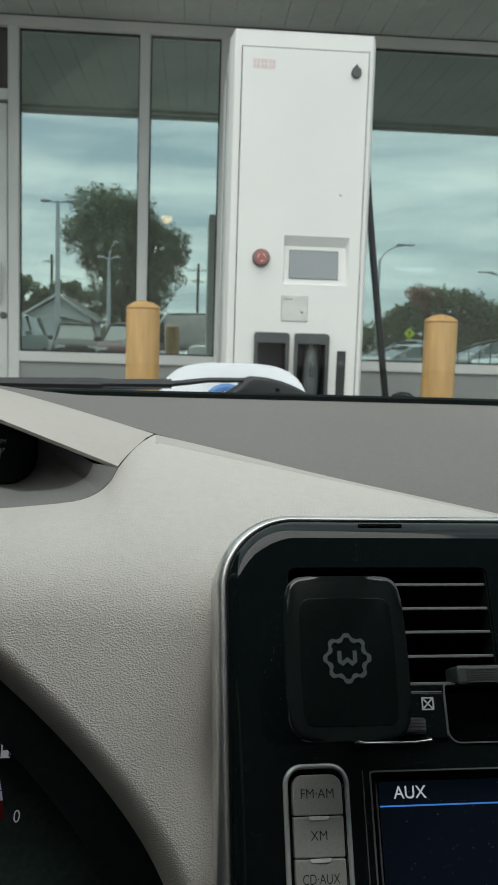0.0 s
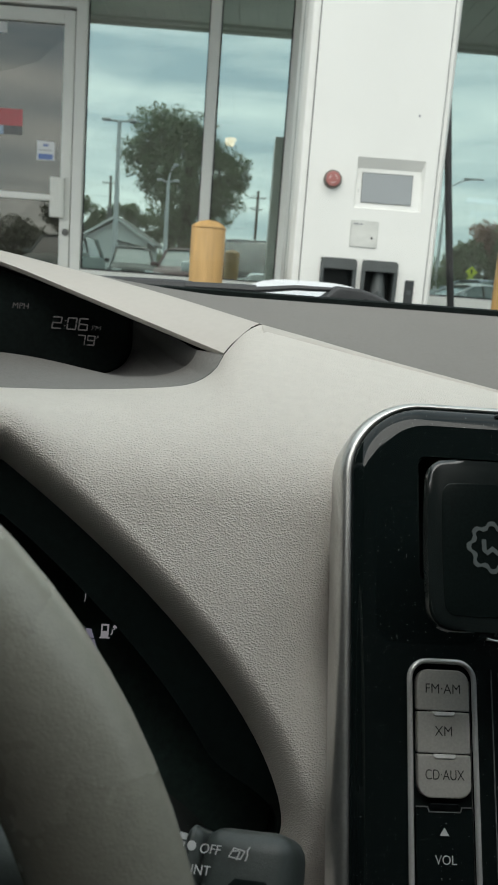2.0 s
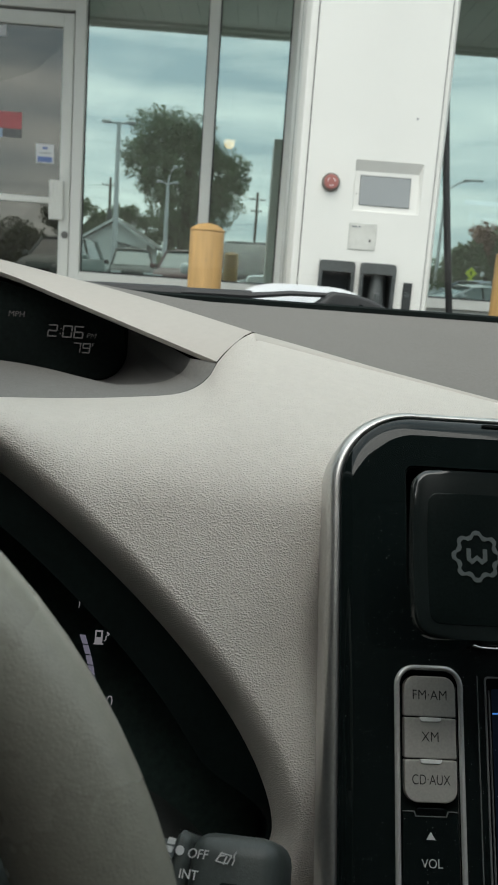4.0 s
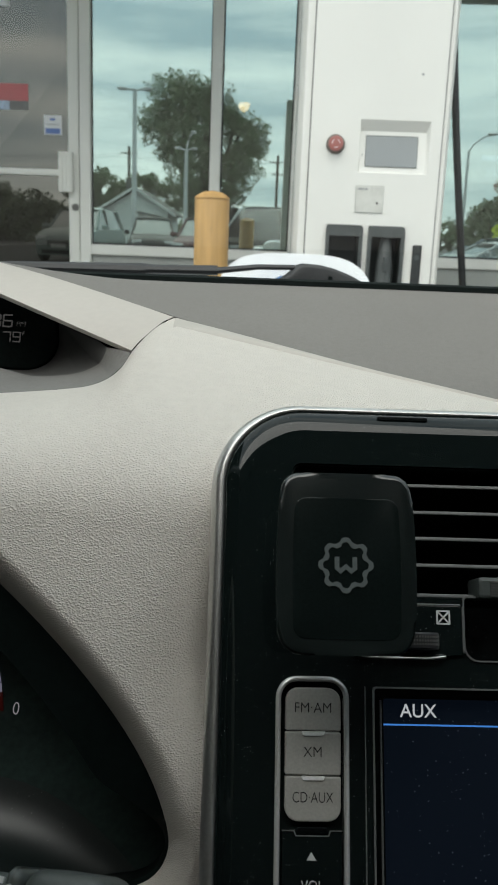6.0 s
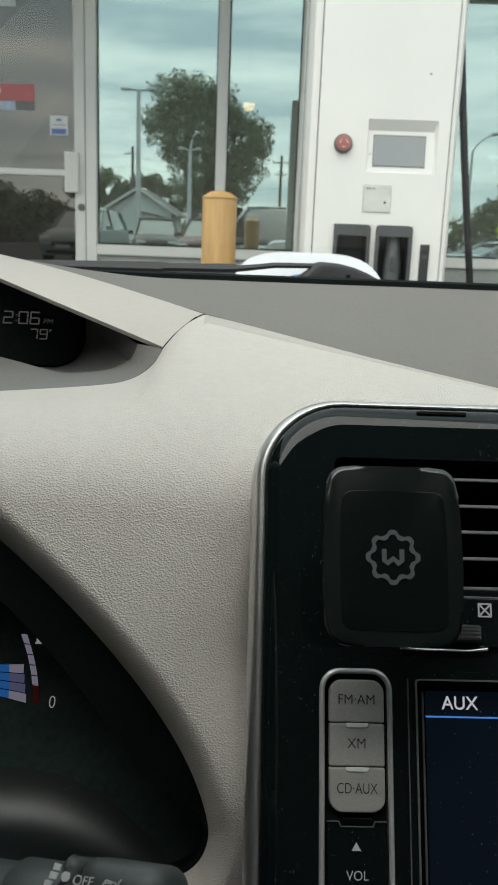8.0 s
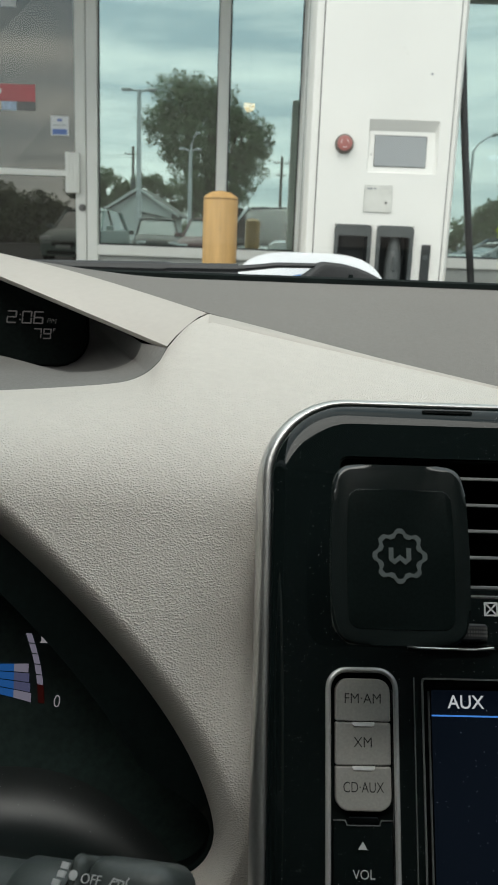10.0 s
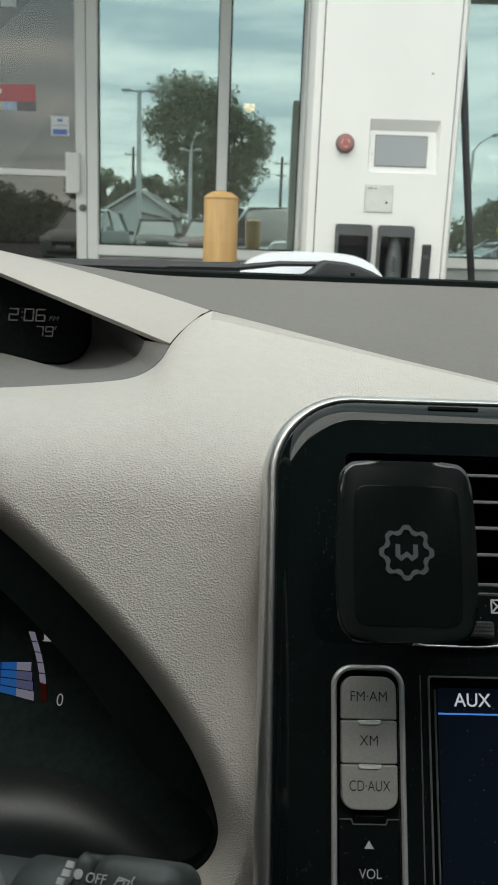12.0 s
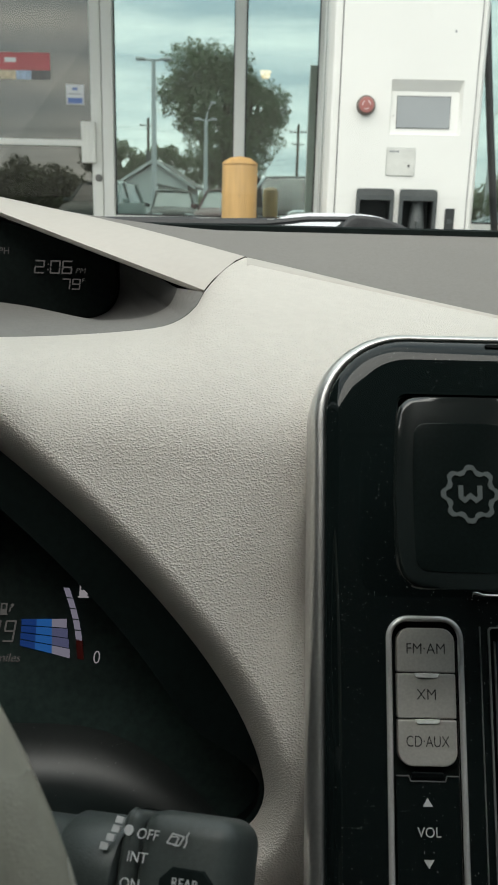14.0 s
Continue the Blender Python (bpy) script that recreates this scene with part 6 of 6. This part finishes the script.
part("display_glint", box((0.0283, -0.208, -0.0004), (0.0288, 0.0275, 0.0006), 0.0002), SLAT, sc)
part("header_line", box((0.0384, 0.0107, -0.0104), (0.1918, 0.0114, -0.0101)), LINE_BLUE, sc)
part("display_text", writing("AUX", 0.0082, 0.0543, 0.0168, -0.0103, None, 0.0001, "CENTER", 0, 0.96, 0.00004), GLOW_WHITE, sc)

# ---- phone mount clipped to the vent ----
mount = thing("phone_mount", STACK, "black magnetic phone mount clipped to the air vent", "phone mount")


def mount_outline(left, low, high, r):
    out = []
    corners = rounded(-0.0141 + left, 0.0405 + low, 0.0409 - left, 0.1117 - high, r, 10)
    for (x, y), (p, q) in zip(corners, corners[1:] + corners[:1]):
        steps = max(1, int(math.hypot(p - x, q - y) / 0.005))
        for j in range(steps):
            u, v = x + (p - x) * j / steps, y + (q - y) * j / steps
            k = (v - 0.073) / 0.038
            out.append((0.0131 + (u - 0.0131) * (1 - 0.065 * k * k), v))
    return out


part("plate", slab(mount_outline(0, 0, 0, (0.0090, 0.0090, 0.0068, 0.0068)), 0.0425, 0.0495, 0.0024, None, 5), MOUNT_RIM, mount, "", 40)
part("front_step", slab(mount_outline(0.0062, 0.006, 0.0102, 0.0045), 0.0492, 0.0499, 0.0004), MOUNT_BLACK, mount, "", 40)
gear = []
for k in range(96):
    a = 2 * math.pi * k / 96
    gear.append((a, 0.0100 + 0.0009 * math.tanh(2.0 * math.cos(8 * (a + 0.0)))))
part("emblem", ring([(0.0129 + r * math.cos(a), 0.0749 + r * math.sin(a)) for a, r in gear], [(0.0129 + (r - 0.0019) * math.cos(a), 0.0749 + (r - 0.0019) * math.sin(a)) for a, r in gear], 0.0502, 0.0504), EMBLEM_GREY, mount, "grey cog-shaped emblem")
em = slab([(0.0085, 0.0781), (0.0085, 0.0733), (0.0108, 0.0715), (0.0129, 0.0733), (0.0150, 0.0715), (0.0173, 0.0733), (0.0173, 0.0781), (0.0155, 0.0781), (0.0155, 0.0741), (0.0150, 0.0737), (0.0129, 0.0754), (0.0108, 0.0737), (0.0103, 0.0741), (0.0103, 0.0781)], 0.0502, 0.0504)
part("emblem_core", em, EMBLEM_GREY, mount)
part("ball_joint", moved(turned([(0.008, -0.012), (0.010, 0.0), (0.010, 0.02), (0.013, 0.036), (0.013, 0.044)], n=20), Matrix.Translation((0.013, 0.082, 0))), MOUNT_BLACK, mount, "", 40)
for s in (-1, 1):
    part("clip", box((0.005, 0.082 + s * 0.010 - 0.003, -0.028), (0.021, 0.082 + s * 0.010 + 0.003, 0.010), 0.0015), MOUNT_BLACK, mount)

# ---- steering wheel and stalk ----
wheel = thing("steering_wheel", CAR @ pose(UNIT * -0.2977, UNIT * -0.1643, UNIT * 0.8123, 76.4), "grey-beige leather steering wheel rim", "steering wheel")
part("rim", torus(0.182, 0.0196, 96, 24), WHEEL_LEATHER, wheel, "", 80)
part("hub", turned([(0.001, 0.0), (0.05, 0.0), (0.07, -0.02), (0.075, -0.06), (0.04, -0.09), (0.001, -0.09)], n=28), STALK_GREY, wheel, "", 50)
for a in (180, 0, 270):
    t = radians(a)
    part("spoke", tube([(0.06 * math.cos(t), 0.06 * math.sin(t), -0.03), (0.12 * math.cos(t), 0.12 * math.sin(t), -0.02), (0.18 * math.cos(t), 0.18 * math.sin(t), 0.0)], [0.02, 0.014, 0.012], None, 10), STALK_GREY, wheel)
part("column", tube([(0, 0, -0.08), (0, 0, -0.42)], 0.035, None, 14), MATT_BLACK, wheel)

ax = Vector((1, -0.35, 0.16)).normalized()
fz = Vector((0.03, -0.23, 0.19))
fz = (fz - ax * fz.dot(ax)).normalized()
fy = fz.cross(ax)
SO = Vector((-0.098, -0.079, 0.8255))
SM = Matrix((ax, fy, fz)).transposed().to_4x4()
SM.translation = SO * UNIT
stalk = thing("column_stalk", CAR @ SM, "charcoal wiper stalk with white markings", "stalk")
part("head", moved(box((-0.0045, -0.036, -0.030), (0.0288, 0.0083, -0.0004), 0.0075, None, 4), Matrix()), STALK_GREY, stalk, "", 50)
part("head_ridge", box((-0.0105, -0.034, -0.028), (-0.0040, 0.0078, -0.0008), 0.004, None, 3), STALK_GREY, stalk, "", 50)
part("collar", moved(turned([(0.0175, -0.022), (0.0185, -0.0205), (0.0185, -0.001), (0.018, 0.0)], n=36), Matrix.Translation((-0.0105, -0.0135, -0.0165)) @ Matrix.Rotation(radians(90), 4, "Y")), STALK_GREY, stalk, "", 50)
part("arm", moved(turned([(0.0165, -0.12), (0.0165, -0.022)], n=36), Matrix.Translation((-0.0105, -0.0135, -0.0165)) @ Matrix.Rotation(radians(90), 4, "Y")), STALK_GREY, stalk, "", 50)
part("button", slab([(0.0062, -0.034), (0.0062, -0.0112), (0.0100, -0.0075), (0.0205, -0.0075), (0.0235, -0.0105), (0.0235, -0.034)], -0.001, 0.0009, 0.0006), MATT_BLACK, stalk, "black rear wiper button")
for word, size, x, y, z, lean in (("OFF", 0.0044, -0.0003, 0.0002, 0.0, 0.15), ("INT", 0.0044, -0.0027, -0.0066, 0.0, 0.05), ("ON", 0.0044, -0.0038, -0.0142, 0.0, 0.0), ("REAR", 0.0038, 0.0150, -0.0118, 0.0011, 0.0)):
    part("stalk_word", writing(word, size, x, y, z, None, 0.0001, "CENTER", lean), INK_WHITE, stalk)
lt = None
glass = [(0.0068, -0.0012), (0.0110, -0.0016), (0.0124, 0.0010), (0.0084, 0.0016)]
strokes = list(zip(glass, glass[1:] + glass[:1])) + [((0.0096, -0.0020), (0.0106, 0.0008)), ((0.0080, 0.0006), (0.0100, 0.0009)), ((0.0128, -0.0020), (0.0134, -0.0004)), ((0.0134, -0.0004), (0.0132, 0.0012)), ((0.0132, 0.0012), (0.0140, 0.0024))]
for (ax0, ay0), (bx0, by0) in strokes:
    d = Vector((by0 - ay0, ax0 - bx0)).normalized() * 0.00022
    lt = slab([(ax0 + d.x, ay0 + d.y), (bx0 + d.x, by0 + d.y), (bx0 - d.x, by0 - d.y), (ax0 - d.x, ay0 - d.y)], -0.0001, 0.0002, 0, lt)
part("wiper_mark", lt, INK_WHITE, stalk)
mk = disc(-0.0072, 0.0008, -0.0009, -0.0003, 0.0016, None, 14)
part("pointer_dot", mk, INK_WHITE, stalk)
for k in range(4):
    v, u = 0.0046 - 0.0027 * k, -0.0100 - 0.0002 * k - 0.00032 * k * k
    part("speed_mark", slab([(u - 0.0014, v), (u + 0.0014, v - 0.0003), (u + 0.0009, v - 0.0022), (u - 0.0018, v - 0.0021)], 0.0001 + 0.0006 * min(k, 2), 0.0011 + 0.0006 * min(k, 2)), INK_WHITE, stalk)
